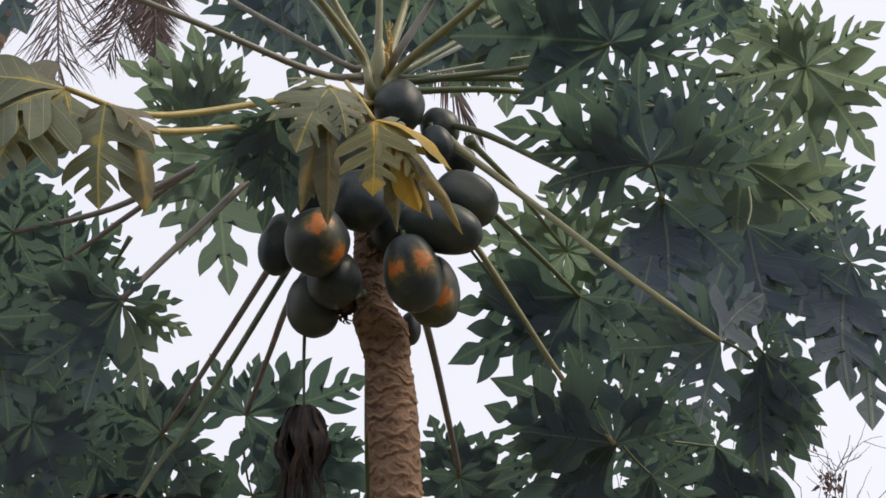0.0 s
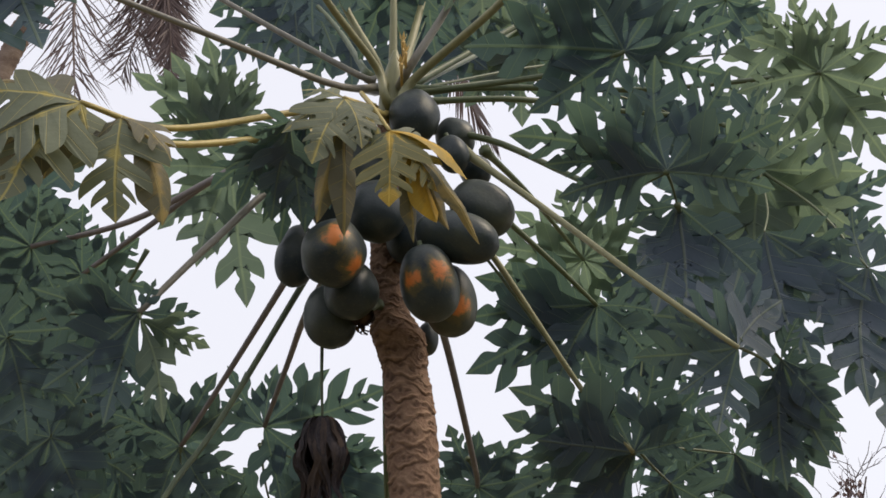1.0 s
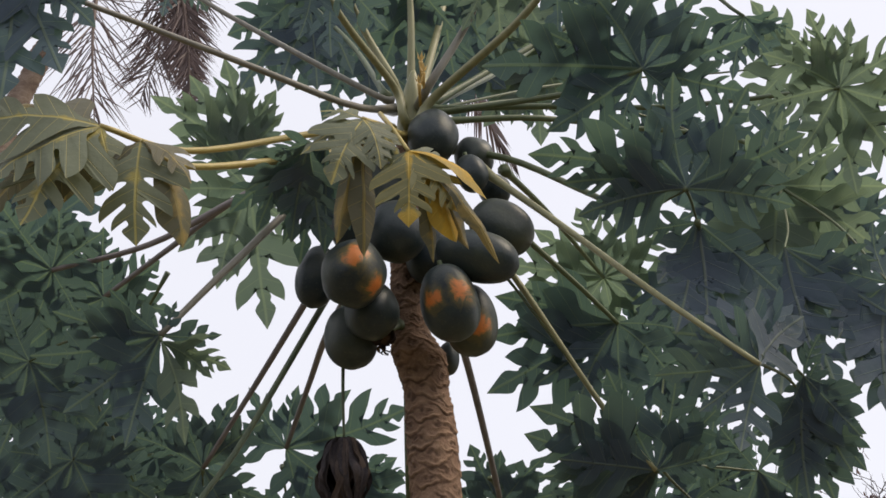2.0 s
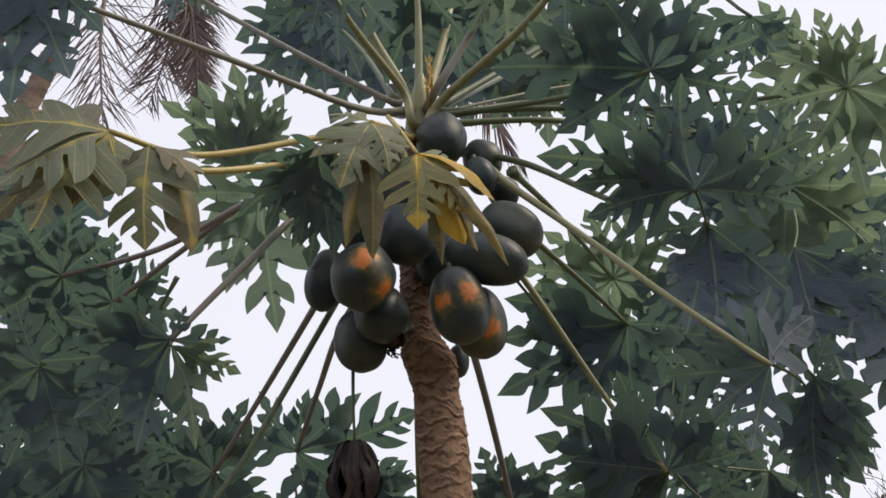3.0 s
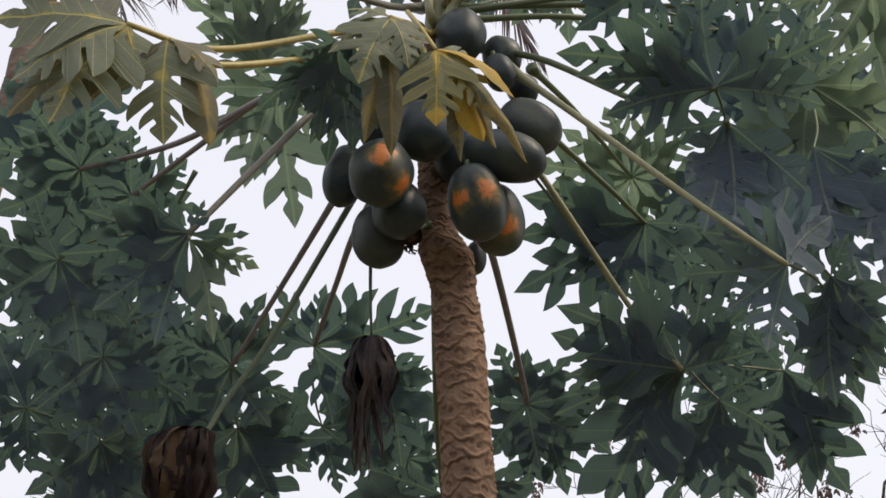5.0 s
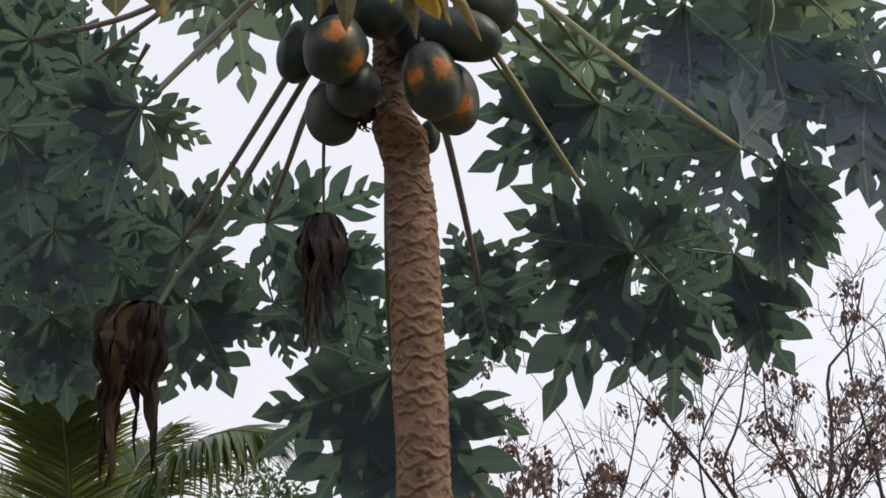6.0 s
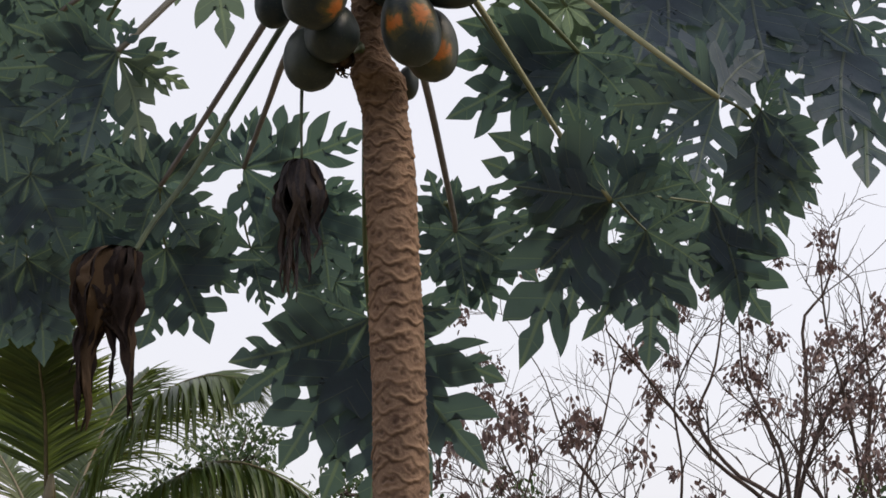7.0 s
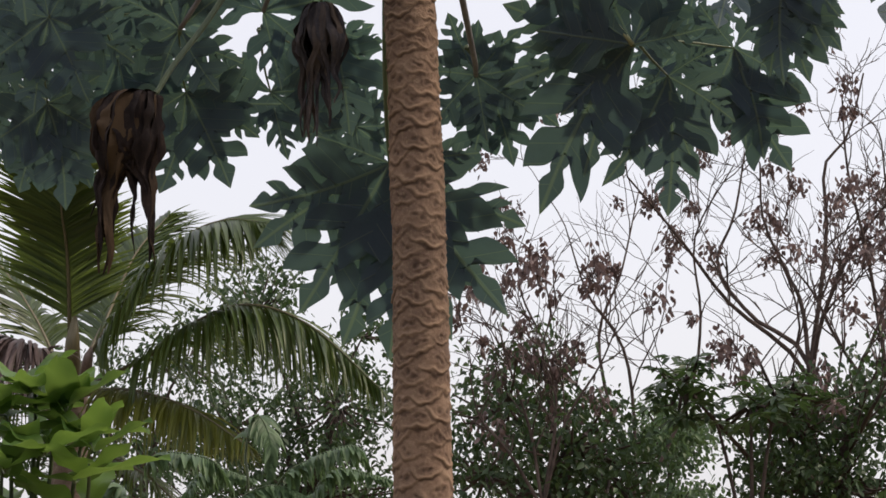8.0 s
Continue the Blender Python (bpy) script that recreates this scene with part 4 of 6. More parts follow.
open_leaf(papaya, [(0.010, 4.000, 3.336), (0.068, 4.000, 3.293), (0.296, 4.100, 2.994), (0.414, 4.150, 2.869)], [(0.193, 4.274, 2.465), (0.299, 4.247, 2.553), (0.239, 4.204, 2.693), (0.103, 4.184, 2.757), (0.129, 4.156, 2.848), (0.272, 4.164, 2.823)], (0.000, 0.950, 0.350), 30, r0=0.0045, wide=0.87, bend=0.1, close=1.28)
open_leaf(papaya, [(0.414, 4.150, 2.869), (0.459, 4.200, 2.835), (0.499, 4.200, 2.793)], [(0.344, 4.278, 2.537), (0.412, 4.260, 2.596), (0.505, 4.299, 2.469), (0.576, 4.269, 2.569), (0.664, 4.232, 2.689), (0.614, 4.180, 2.859), (0.417, 4.212, 2.753)], (0.000, 0.950, 0.350), 31, r0=0.0045, wide=0.96, bend=0.1, close=1.28)
open_leaf(papaya, [(0.414, 4.150, 2.869), (0.555, 4.300, 2.909), (0.689, 4.400, 2.925)], [(0.591, 4.464, 2.704), (0.727, 4.473, 2.675), (0.773, 4.479, 2.654), (0.846, 4.487, 2.626), (0.863, 4.432, 2.816), (0.782, 4.372, 3.023), (0.595, 4.368, 3.035)], (0.000, 0.950, 0.350), 33, r0=0.0045, wide=0.96, bend=0.1, close=1.28)
open_leaf(papaya, [(0.544, 3.420, 2.861), (0.637, 3.600, 2.890), (0.689, 3.700, 2.881)], [(0.587, 3.728, 2.800), (0.668, 3.772, 2.673), (0.754, 3.777, 2.660), (0.822, 3.754, 2.725), (0.823, 3.728, 2.801), (0.787, 3.698, 2.888), (0.730, 3.672, 2.962)], (0.000, 0.950, 0.300), 37, r0=0.0045, wide=1.01, bend=0.1, close=1.28)
open_leaf(papaya, [(-0.088, 4.100, 3.252), (-0.042, 4.200, 3.180), (0.031, 4.500, 2.941), (0.041, 4.600, 2.903)], [(-0.035, 4.556, 3.061), (0.046, 4.560, 3.045), (0.164, 4.564, 3.027), (0.257, 4.584, 2.954), (0.193, 4.624, 2.815), (0.073, 4.648, 2.735), (-0.073, 4.636, 2.780), (-0.129, 4.600, 2.908)], (0.000, 0.900, 0.400), 29, stem=STALK_DARK, wide=1.13, bend=0.1, close=1.28, r0=0.0118)
open_leaf(papaya, [(-0.204, 4.000, 3.761), (-0.302, 3.800, 3.669), (-0.495, 3.600, 3.658), (-0.720, 3.500, 3.711), (-0.901, 3.400, 3.745), (-1.006, 3.350, 3.805)], [(-0.880, 3.350, 3.512), (-1.009, 3.350, 3.459), (-1.091, 3.350, 3.496), (-1.156, 3.350, 3.666), (-0.814, 3.350, 3.625), (-0.818, 3.350, 3.798)], (-0.200, 0.900, 0.400), 61, stem=STALK_GREY, wide=1.08)
open_leaf(papaya, [(-0.205, 4.000, 3.785), (-0.262, 4.000, 3.810), (-0.524, 4.100, 4.027), (-0.756, 4.200, 4.236), (-0.805, 4.200, 4.311)], [(-0.845, 4.200, 4.168), (-0.723, 4.200, 4.182), (-0.944, 4.200, 4.280)], (0.000, 0.750, 0.650), 62, stem=STALK_GREY, wide=1.02)
open_leaf(papaya, [(-0.228, 4.100, 3.849), (-0.347, 4.500, 4.237), (-0.500, 4.700, 4.517)], [(-0.749, 4.718, 4.418), (-0.705, 4.747, 4.247), (-0.594, 4.748, 4.235), (-0.475, 4.747, 4.239), (-0.365, 4.739, 4.280), (-0.329, 4.709, 4.457), (-0.638, 4.685, 4.614)], (0.000, 0.750, 0.650), 69, wide=1.19)
open_leaf(papaya, [(-0.159, 3.980, 3.672), (-0.178, 3.900, 3.687), (-0.200, 3.900, 3.770), (-0.300, 3.700, 3.826), (-0.375, 3.600, 3.916)], [(-0.557, 3.610, 3.878), (-0.504, 3.631, 3.781), (-0.412, 3.637, 3.751), (-0.279, 3.622, 3.814)], (0.000, 0.750, 0.650), 63, r0=0.014, stem=STALK_PALE)
open_leaf(papaya, [(-0.156, 4.030, 3.698), (-0.176, 4.000, 3.736), (-0.201, 3.900, 3.786), (-0.274, 3.900, 3.930), (-0.341, 3.800, 4.061)], [(-0.489, 3.771, 4.207), (-0.462, 3.828, 3.930), (-0.352, 3.849, 3.826), (-0.212, 3.834, 3.892)], (0.000, 0.750, 0.650), 64, r0=0.014, stem=STALK_PALE)
open_leaf(papaya, [(-0.164, 4.000, 3.761), (-0.162, 4.000, 3.991), (-0.167, 4.000, 4.157)], [(-0.316, 4.099, 4.053), (-0.262, 4.189, 3.949), (-0.142, 4.169, 3.968), (-0.049, 4.099, 4.044), (-0.214, 3.899, 4.267)], (0.000, 0.750, 0.650), 65, r0=0.013, stem=STALK_PALE)
open_leaf(papaya, [(-0.148, 4.000, 3.777), (-0.096, 4.100, 4.049), (-0.068, 4.200, 4.266)], [(-0.178, 4.341, 4.103), (-0.055, 4.381, 4.049), (0.055, 4.341, 4.094), (0.120, 4.271, 4.176)], (0.000, 0.750, 0.650), 66, r0=0.013, stem=STALK_PALE)
open_leaf(papaya, [(-0.154, 4.000, 3.746), (-0.116, 3.900, 3.770), (-0.027, 3.900, 3.929), (0.049, 3.800, 4.046)], [(-0.032, 3.857, 3.899), (0.064, 3.877, 3.843), (0.189, 3.872, 3.852), (0.275, 3.837, 3.940), (0.197, 3.777, 4.101)], (0.000, 0.750, 0.650), 67, r0=0.014, stem=STALK_GREY, blade=BLADE_LIT, label='fresh light green leaf blade')
open_leaf(papaya, [(-0.143, 3.900, 3.661), (-0.103, 3.900, 3.738), (0.087, 3.700, 3.810), (0.192, 3.600, 3.887)], [(0.193, 3.657, 3.749), (0.298, 3.647, 3.769), (0.392, 3.619, 3.833), (0.357, 3.569, 3.957)], (0.000, 0.750, 0.650), 68, r0=0.015, stem=STALK_PALE)
open_leaf(papaya, [(-0.152, 4.100, 3.805), (0.074, 4.600, 4.205), (0.190, 5.000, 4.510)], [(-0.029, 5.060, 4.397), (0.022, 5.112, 4.291), (0.122, 5.100, 4.311), (0.204, 5.138, 4.233), (0.283, 5.100, 4.306), (0.367, 5.048, 4.407), (0.388, 4.984, 4.534), (0.049, 4.976, 4.563)], (0.000, 0.750, 0.650), 70, wide=1.08, blade=BLADE_LIT, label='fresh light green leaf blade')
open_leaf(papaya, [(-0.278, 4.100, 3.637), (-0.487, 4.600, 3.865), (-0.729, 4.900, 4.069)], [(-1.001, 4.863, 4.297), (-0.883, 4.852, 4.362), (-0.772, 4.844, 4.409), (-0.684, 4.852, 4.354), (-0.612, 4.860, 4.305), (-0.586, 4.872, 4.234), (-0.912, 4.885, 4.164)], (0.000, 0.750, 0.650), 5, wide=0.9, blade=BLADE_LIT, label='fresh light green leaf blade')
open_leaf(papaya, [(-0.319, 4.100, 3.621), (-0.454, 4.600, 3.816), (-0.687, 4.900, 3.984)], [(-0.629, 4.974, 3.557), (-0.784, 4.953, 3.683), (-0.904, 4.933, 3.798), (-0.993, 4.902, 3.983), (-0.857, 4.872, 4.155), (-0.539, 4.923, 3.847)], (0.000, 0.750, 0.650), 6, wide=0.9, blade=BLADE_LIT, label='fresh light green leaf blade')
open_leaf(papaya, [(-0.211, 3.900, 3.583), (-0.328, 3.750, 3.533), (-0.378, 3.600, 3.463)], [(-0.529, 3.683, 3.391), (-0.509, 3.758, 3.318), (-0.432, 3.773, 3.301), (-0.361, 3.778, 3.294), (-0.457, 3.623, 3.444)], (-0.200, 0.600, 0.750), 15, wide=1.02)
open_leaf(papaya, [(-0.211, 3.900, 3.576), (-0.288, 3.750, 3.537), (-0.346, 3.660, 3.492)], [(-0.579, 3.783, 3.382), (-0.514, 3.788, 3.375), (-0.459, 3.838, 3.324), (-0.419, 3.878, 3.283), (-0.361, 3.853, 3.306), (-0.505, 3.698, 3.462)], (-0.300, 0.700, 0.600), 16, wide=0.95, r0=0.006)
open_leaf(papaya, [(-0.256, 4.000, 3.558), (-0.397, 3.900, 3.485), (-0.549, 3.700, 3.221), (-0.687, 3.600, 3.011)], [(-0.554, 3.600, 3.009), (-0.756, 3.640, 2.774), (-0.891, 3.628, 2.849), (-0.968, 3.608, 2.972), (-0.922, 3.592, 3.069), (-0.801, 3.584, 3.115), (-0.653, 3.588, 3.085)], (0.000, 0.850, 0.500), 42, stem=STALK_GREY, r0=0.0125, wide=0.9, close=1.28)
open_leaf(papaya, [(-0.691, 3.620, 3.019), (-0.686, 3.600, 3.005), (-0.680, 3.580, 2.989)], [(-0.527, 3.580, 2.921), (-0.569, 3.580, 2.902), (-0.617, 3.580, 2.755)], (0.200, 0.850, 0.500), 50, wide=0.95, r0=0.006, blade=BLADE_LIT, label='fresh light green leaf blade')
open_leaf(papaya, [(-0.286, 4.000, 3.667), (-0.589, 4.100, 3.582), (-0.784, 4.200, 3.488), (-0.974, 4.300, 3.392)], [(-0.785, 4.319, 3.357), (-0.822, 4.247, 3.470), (-0.963, 4.199, 3.548), (-1.126, 4.215, 3.529), (-1.223, 4.287, 3.420), (-1.190, 4.375, 3.280), (-1.015, 4.407, 3.224)], (0.000, 0.750, 0.650), 43, stem=STALK_DARK, wide=1.28, close=1.28, r0=0.0118, bend=0.12)
open_leaf(papaya, [(-0.302, 4.000, 3.681), (-0.588, 4.000, 3.525), (-0.802, 4.000, 3.405), (-1.036, 4.000, 3.342)], [(-0.904, 3.946, 3.416), (-1.009, 3.906, 3.476), (-1.159, 3.898, 3.492), (-1.265, 3.970, 3.393), (-1.265, 4.066, 3.254), (-1.116, 4.098, 3.203), (-0.974, 4.074, 3.234)], (0.000, 0.750, 0.650), 44, stem=STALK_DARK, wide=1.28, close=1.28, r0=0.0118, bend=0.12)
open_leaf(papaya, [(-0.692, 3.620, 3.019), (-0.919, 3.800, 3.083), (-1.045, 3.900, 3.069)], [(-0.874, 3.900, 3.064), (-0.888, 3.948, 2.916), (-0.993, 3.976, 2.833), (-1.124, 3.972, 2.849), (-1.230, 3.936, 2.963), (-1.243, 3.888, 3.112), (-1.098, 3.856, 3.208)], (0.000, 0.850, 0.500), 71, wide=1.28, r0=0.0045, bend=0.1, close=1.28)
open_leaf(papaya, [(-0.305, 4.100, 3.512), (-0.439, 4.250, 3.356), (-0.589, 4.400, 3.174), (-0.728, 4.500, 2.990)], [(-0.568, 4.468, 3.105), (-0.566, 4.524, 2.906), (-0.624, 4.544, 2.835), (-0.786, 4.544, 2.834), (-0.904, 4.520, 2.918), (-0.913, 4.476, 3.074), (-0.789, 4.458, 3.138), (-0.634, 4.448, 3.175)], (0.000, 0.850, 0.500), 45, stem=STALK_DARK, wide=1.09, bend=0.1, close=1.28, r0=0.0118)
open_leaf(papaya, [(-0.728, 4.500, 2.990), (-0.732, 4.550, 2.913), (-0.721, 4.600, 2.850)], [(-0.603, 4.668, 2.607), (-0.793, 4.672, 2.591), (-0.899, 4.632, 2.733), (-0.527, 4.632, 2.736), (-0.468, 4.608, 2.823), (-0.566, 4.576, 2.937)], (0.000, 0.950, 0.300), 48, wide=1.28, r0=0.0045, bend=0.1, close=1.28)
open_leaf(papaya, [(-0.791, 4.200, 3.416), (-0.998, 4.400, 3.140), (-1.045, 4.400, 2.987)], [(-0.858, 4.392, 3.016), (-0.828, 4.432, 2.878), (-0.943, 4.460, 2.780), (-1.087, 4.468, 2.751), (-1.217, 4.436, 2.861), (-1.218, 4.392, 3.013), (-1.075, 4.352, 3.153), (-0.945, 4.360, 3.126)], (0.000, 0.900, 0.400), 49, wide=1.28, r0=0.0045, bend=0.1, close=1.28)
open_leaf(papaya, [(-1.050, 4.420, 2.993), (-1.074, 4.500, 2.880), (-1.072, 4.550, 2.803)], [(-0.917, 4.574, 2.719), (-0.960, 4.610, 2.591), (-1.026, 4.626, 2.534), (-1.151, 4.614, 2.576), (-1.269, 4.586, 2.674), (-1.241, 4.542, 2.830), (-0.933, 4.530, 2.875)], (0.000, 0.950, 0.300), 52, wide=1.28, r0=0.0045, bend=0.1, close=1.28)
open_leaf(papaya, [(-0.272, 4.100, 3.404), (-0.398, 4.400, 3.326), (-0.465, 4.600, 3.257), (-0.547, 4.800, 3.137)], [(-0.204, 4.770, 3.239), (-0.364, 4.758, 3.291), (-0.511, 4.755, 3.306), (-0.653, 4.757, 3.304), (-0.744, 4.788, 3.187), (-0.495, 4.856, 2.926), (-0.338, 4.840, 2.981)], (0.000, 0.900, 0.400), 47, stem=STALK_DARK, wide=0.93, bend=0.1, close=1.28, r0=0.0118)
open_leaf(papaya, [(-0.563, 4.850, 3.100), (-0.549, 4.900, 2.999), (-0.536, 4.950, 2.947)], [(-0.729, 4.930, 3.023), (-0.582, 4.982, 2.822), (-0.486, 4.998, 2.761), (-0.382, 4.982, 2.824), (-0.312, 4.946, 2.964), (-0.361, 4.918, 3.072)], (0.000, 0.900, 0.400), 46, wide=1.04, r0=0.0045, bend=0.1, close=1.28)
open_leaf(papaya, [(-0.552, 4.820, 3.099), (-0.457, 4.900, 3.130), (-0.364, 4.950, 3.133)], [(-0.218, 4.958, 3.102), (-0.201, 4.994, 2.961), (-0.313, 5.026, 2.835), (-0.459, 5.014, 2.881), (-0.525, 4.978, 3.021)], (0.000, 0.900, 0.400), 53, wide=1.09, r0=0.0045, bend=0.1, close=1.28)
open_leaf(papaya, [(-0.179, 4.070, 3.158), (-0.179, 4.120, 2.867), (-0.176, 4.200, 2.695), (-0.167, 4.250, 2.582)], [(-0.508, 4.280, 2.480), (-0.499, 4.310, 2.381), (-0.385, 4.356, 2.230), (-0.282, 4.380, 2.152), (-0.164, 4.390, 2.120), (-0.013, 4.376, 2.168), (0.124, 4.358, 2.230), (0.164, 4.295, 2.439), (0.050, 4.242, 2.610), (-0.345, 4.230, 2.645)], (0.000, 0.920, 0.350), 54, wide=0.9, bend=0.1, close=1.28)
open_leaf(papaya, [(-1.002, 4.420, 3.147), (-0.957, 4.600, 3.051), (-0.925, 4.700, 2.970)], [(-1.094, 4.692, 2.999), (-1.030, 4.756, 2.763), (-0.892, 4.772, 2.705), (-0.754, 4.768, 2.721), (-0.695, 4.724, 2.884), (-0.758, 4.676, 3.060), (-0.973, 4.652, 3.147)], (0.000, 0.900, 0.400), 73, wide=1.21, r0=0.0045, bend=0.1, close=1.28)
open_leaf(papaya, [(0.015, 4.500, 2.950), (0.045, 4.600, 2.933), (0.070, 4.700, 2.915)], [(-0.023, 4.668, 3.032), (0.114, 4.668, 3.033), (0.252, 4.692, 2.946), (0.269, 4.732, 2.799), (0.147, 4.760, 2.695), (0.026, 4.764, 2.679), (-0.067, 4.732, 2.796)], (0.000, 0.900, 0.400), 74, wide=1.16, r0=0.0045, bend=0.1, close=1.28)
open_leaf(papaya, [(-1.035, 4.020, 3.351), (-1.150, 4.200, 3.320), (-1.218, 4.400, 3.181)], [(-1.055, 4.376, 3.261), (-1.040, 4.424, 3.092), (-1.113, 4.452, 2.996), (-1.261, 4.436, 3.056), (-1.366, 4.400, 3.185), (-1.249, 4.356, 3.337)], (0.000, 0.900, 0.400), 76, wide=1.21, r0=0.0045, bend=0.1, close=1.28)
open_leaf(papaya, [(-0.152, 4.100, 3.805), (0.269, 4.600, 4.160), (0.757, 4.900, 4.351), (0.986, 4.900, 4.382)], [(0.765, 4.880, 4.479), (0.859, 4.856, 4.584), (0.959, 4.872, 4.508), (1.218, 4.932, 4.233), (1.023, 4.952, 4.153), (0.802, 4.944, 4.195)], (0.000, 0.750, 0.650), 77, wide=1.12, r0=0.0045, blade=BLADE_LIT, label='fresh light green leaf blade')
open_leaf(papaya, [(-0.152, 4.100, 3.805), (0.266, 4.600, 4.105), (0.737, 4.900, 4.097), (0.896, 4.900, 3.791)], [(0.688, 4.886, 3.921), (0.608, 4.910, 3.714), (0.712, 4.930, 3.539), (0.906, 4.934, 3.500), (1.110, 4.922, 3.595), (1.164, 4.896, 3.818), (1.046, 4.876, 3.998)], (0.000, 0.750, 0.650), 78, wide=1.12, r0=0.0045)
open_leaf(papaya, [(-0.979, 4.320, 3.401), (-1.091, 4.610, 3.512), (-1.207, 4.900, 3.593)], [(-0.991, 4.901, 3.581), (-1.024, 4.949, 3.389), (-1.158, 4.960, 3.351), (-1.296, 4.947, 3.404), (-1.440, 4.925, 3.500), (-1.479, 4.883, 3.671), (-1.343, 4.859, 3.765), (-1.199, 4.837, 3.851), (-1.032, 4.862, 3.745)], (0.000, 0.880, 0.450), 101, bend=0.15, close=1.28, wide=1.2, r0=0.0045)
open_leaf(papaya, [(-1.041, 4.020, 3.351), (-1.170, 4.360, 3.557), (-1.304, 4.700, 3.743)], [(-1.067, 4.705, 3.716), (-1.078, 4.740, 3.579), (-1.209, 4.769, 3.469), (-1.389, 4.756, 3.523), (-1.596, 4.721, 3.669), (-1.611, 4.676, 3.850), (-1.406, 4.644, 3.974), (-1.285, 4.625, 4.045), (-1.054, 4.654, 3.919)], (0.000, 0.880, 0.450), 140, bend=0.15, close=1.28, wide=1.2, r0=0.0045)
open_leaf(papaya, [(-0.163, 4.100, 3.805), (-0.250, 4.500, 4.156), (-0.351, 4.900, 4.501)], [(-0.114, 4.900, 4.491), (-0.178, 4.940, 4.316), (-0.328, 4.953, 4.266), (-0.479, 4.958, 4.246), (-0.657, 4.921, 4.419), (-0.597, 4.882, 4.594), (-0.513, 4.842, 4.770), (-0.279, 4.845, 4.748), (-0.130, 4.865, 4.654)], (0.000, 0.880, 0.450), 141, bend=0.15, close=1.28, wide=1.2, r0=0.0045)
open_leaf(papaya, [(-0.152, 4.100, 3.805), (-0.128, 4.550, 4.184), (-0.096, 5.000, 4.561)], [(0.179, 5.002, 4.544), (0.097, 5.037, 4.386), (-0.040, 5.062, 4.275), (-0.198, 5.045, 4.359), (-0.336, 5.026, 4.452), (-0.330, 4.974, 4.691), (-0.240, 4.959, 4.760), (-0.078, 4.946, 4.812), (0.126, 4.955, 4.761)], (0.000, 0.880, 0.450), 142, bend=0.15, close=1.28, wide=1.2, r0=0.0045)
open_leaf(papaya, [(-0.152, 4.100, 3.805), (-0.028, 4.600, 4.172), (0.129, 5.100, 4.528)], [(0.360, 5.107, 4.489), (0.287, 5.122, 4.420), (0.178, 5.148, 4.304), (0.016, 5.141, 4.342), (-0.081, 5.112, 4.477), (-0.033, 5.082, 4.616), (0.021, 5.053, 4.753), (0.175, 5.061, 4.711), (0.337, 5.071, 4.658)], (0.000, 0.880, 0.450), 143, bend=0.15, close=1.28, wide=1.2, r0=0.0045)
open_leaf(papaya, [(-1.082, 4.570, 2.812), (-1.212, 4.685, 2.902), (-1.345, 4.800, 2.970)], [(-1.136, 4.799, 2.972), (-1.191, 4.843, 2.807), (-1.329, 4.846, 2.795), (-1.447, 4.849, 2.786), (-1.519, 4.817, 2.908), (-1.546, 4.783, 3.035), (-1.439, 4.744, 3.184), (-1.325, 4.742, 3.190), (-1.200, 4.764, 3.107)], (0.000, 0.880, 0.450), 144, bend=0.15, close=1.28, wide=1.2, r0=0.0045)
open_leaf(papaya, [(-1.084, 4.420, 3.170), (-1.173, 4.710, 3.269), (-1.262, 5.000, 3.340)], [(-0.966, 5.011, 3.289), (-1.025, 5.055, 3.116), (-1.191, 5.061, 3.097), (-1.399, 5.054, 3.128), (-1.579, 5.031, 3.225), (-1.503, 4.971, 3.463), (-1.435, 4.947, 3.558), (-1.195, 4.941, 3.578), (-1.077, 4.955, 3.516)], (0.000, 0.880, 0.450), 103, bend=0.15, close=1.28, wide=1.2, r0=0.0045)
open_leaf(papaya, [(-0.730, 4.520, 3.024), (-0.896, 4.810, 3.130), (-1.075, 5.100, 3.211)], [(-0.747, 5.105, 3.182), (-0.791, 5.141, 3.039), (-1.055, 5.159, 2.976), (-1.257, 5.162, 2.968), (-1.376, 5.135, 3.080), (-1.349, 5.079, 3.301), (-1.219, 5.035, 3.481), (-1.009, 5.038, 3.461), (-0.880, 5.061, 3.365)], (0.000, 0.880, 0.450), 106, bend=0.15, close=1.28, wide=1.2, r0=0.0045)
open_leaf(papaya, [(-1.077, 4.570, 2.808), (-1.121, 4.785, 2.830), (-1.163, 5.000, 2.822)], [(-0.957, 5.007, 2.796), (-1.023, 5.035, 2.686), (-1.125, 5.049, 2.632), (-1.256, 5.040, 2.667), (-1.350, 5.018, 2.749), (-1.397, 4.988, 2.867), (-1.239, 4.956, 2.992), (-1.119, 4.947, 3.029), (-0.998, 4.963, 2.966)], (0.000, 0.880, 0.450), 110, bend=0.15, close=1.28, wide=1.2, r0=0.0045)
open_leaf(papaya, [(0.759, 4.120, 3.583), (0.789, 4.510, 3.777), (0.809, 4.900, 3.943)], [(1.046, 4.895, 3.954), (0.981, 4.941, 3.767), (0.828, 4.957, 3.704), (0.616, 4.954, 3.724), (0.590, 4.922, 3.856), (0.536, 4.868, 4.089), (0.690, 4.852, 4.149), (0.926, 4.830, 4.237), (0.999, 4.863, 4.093)], (0.000, 0.880, 0.450), 114, bend=0.15, close=1.28, wide=1.2, r0=0.0045)
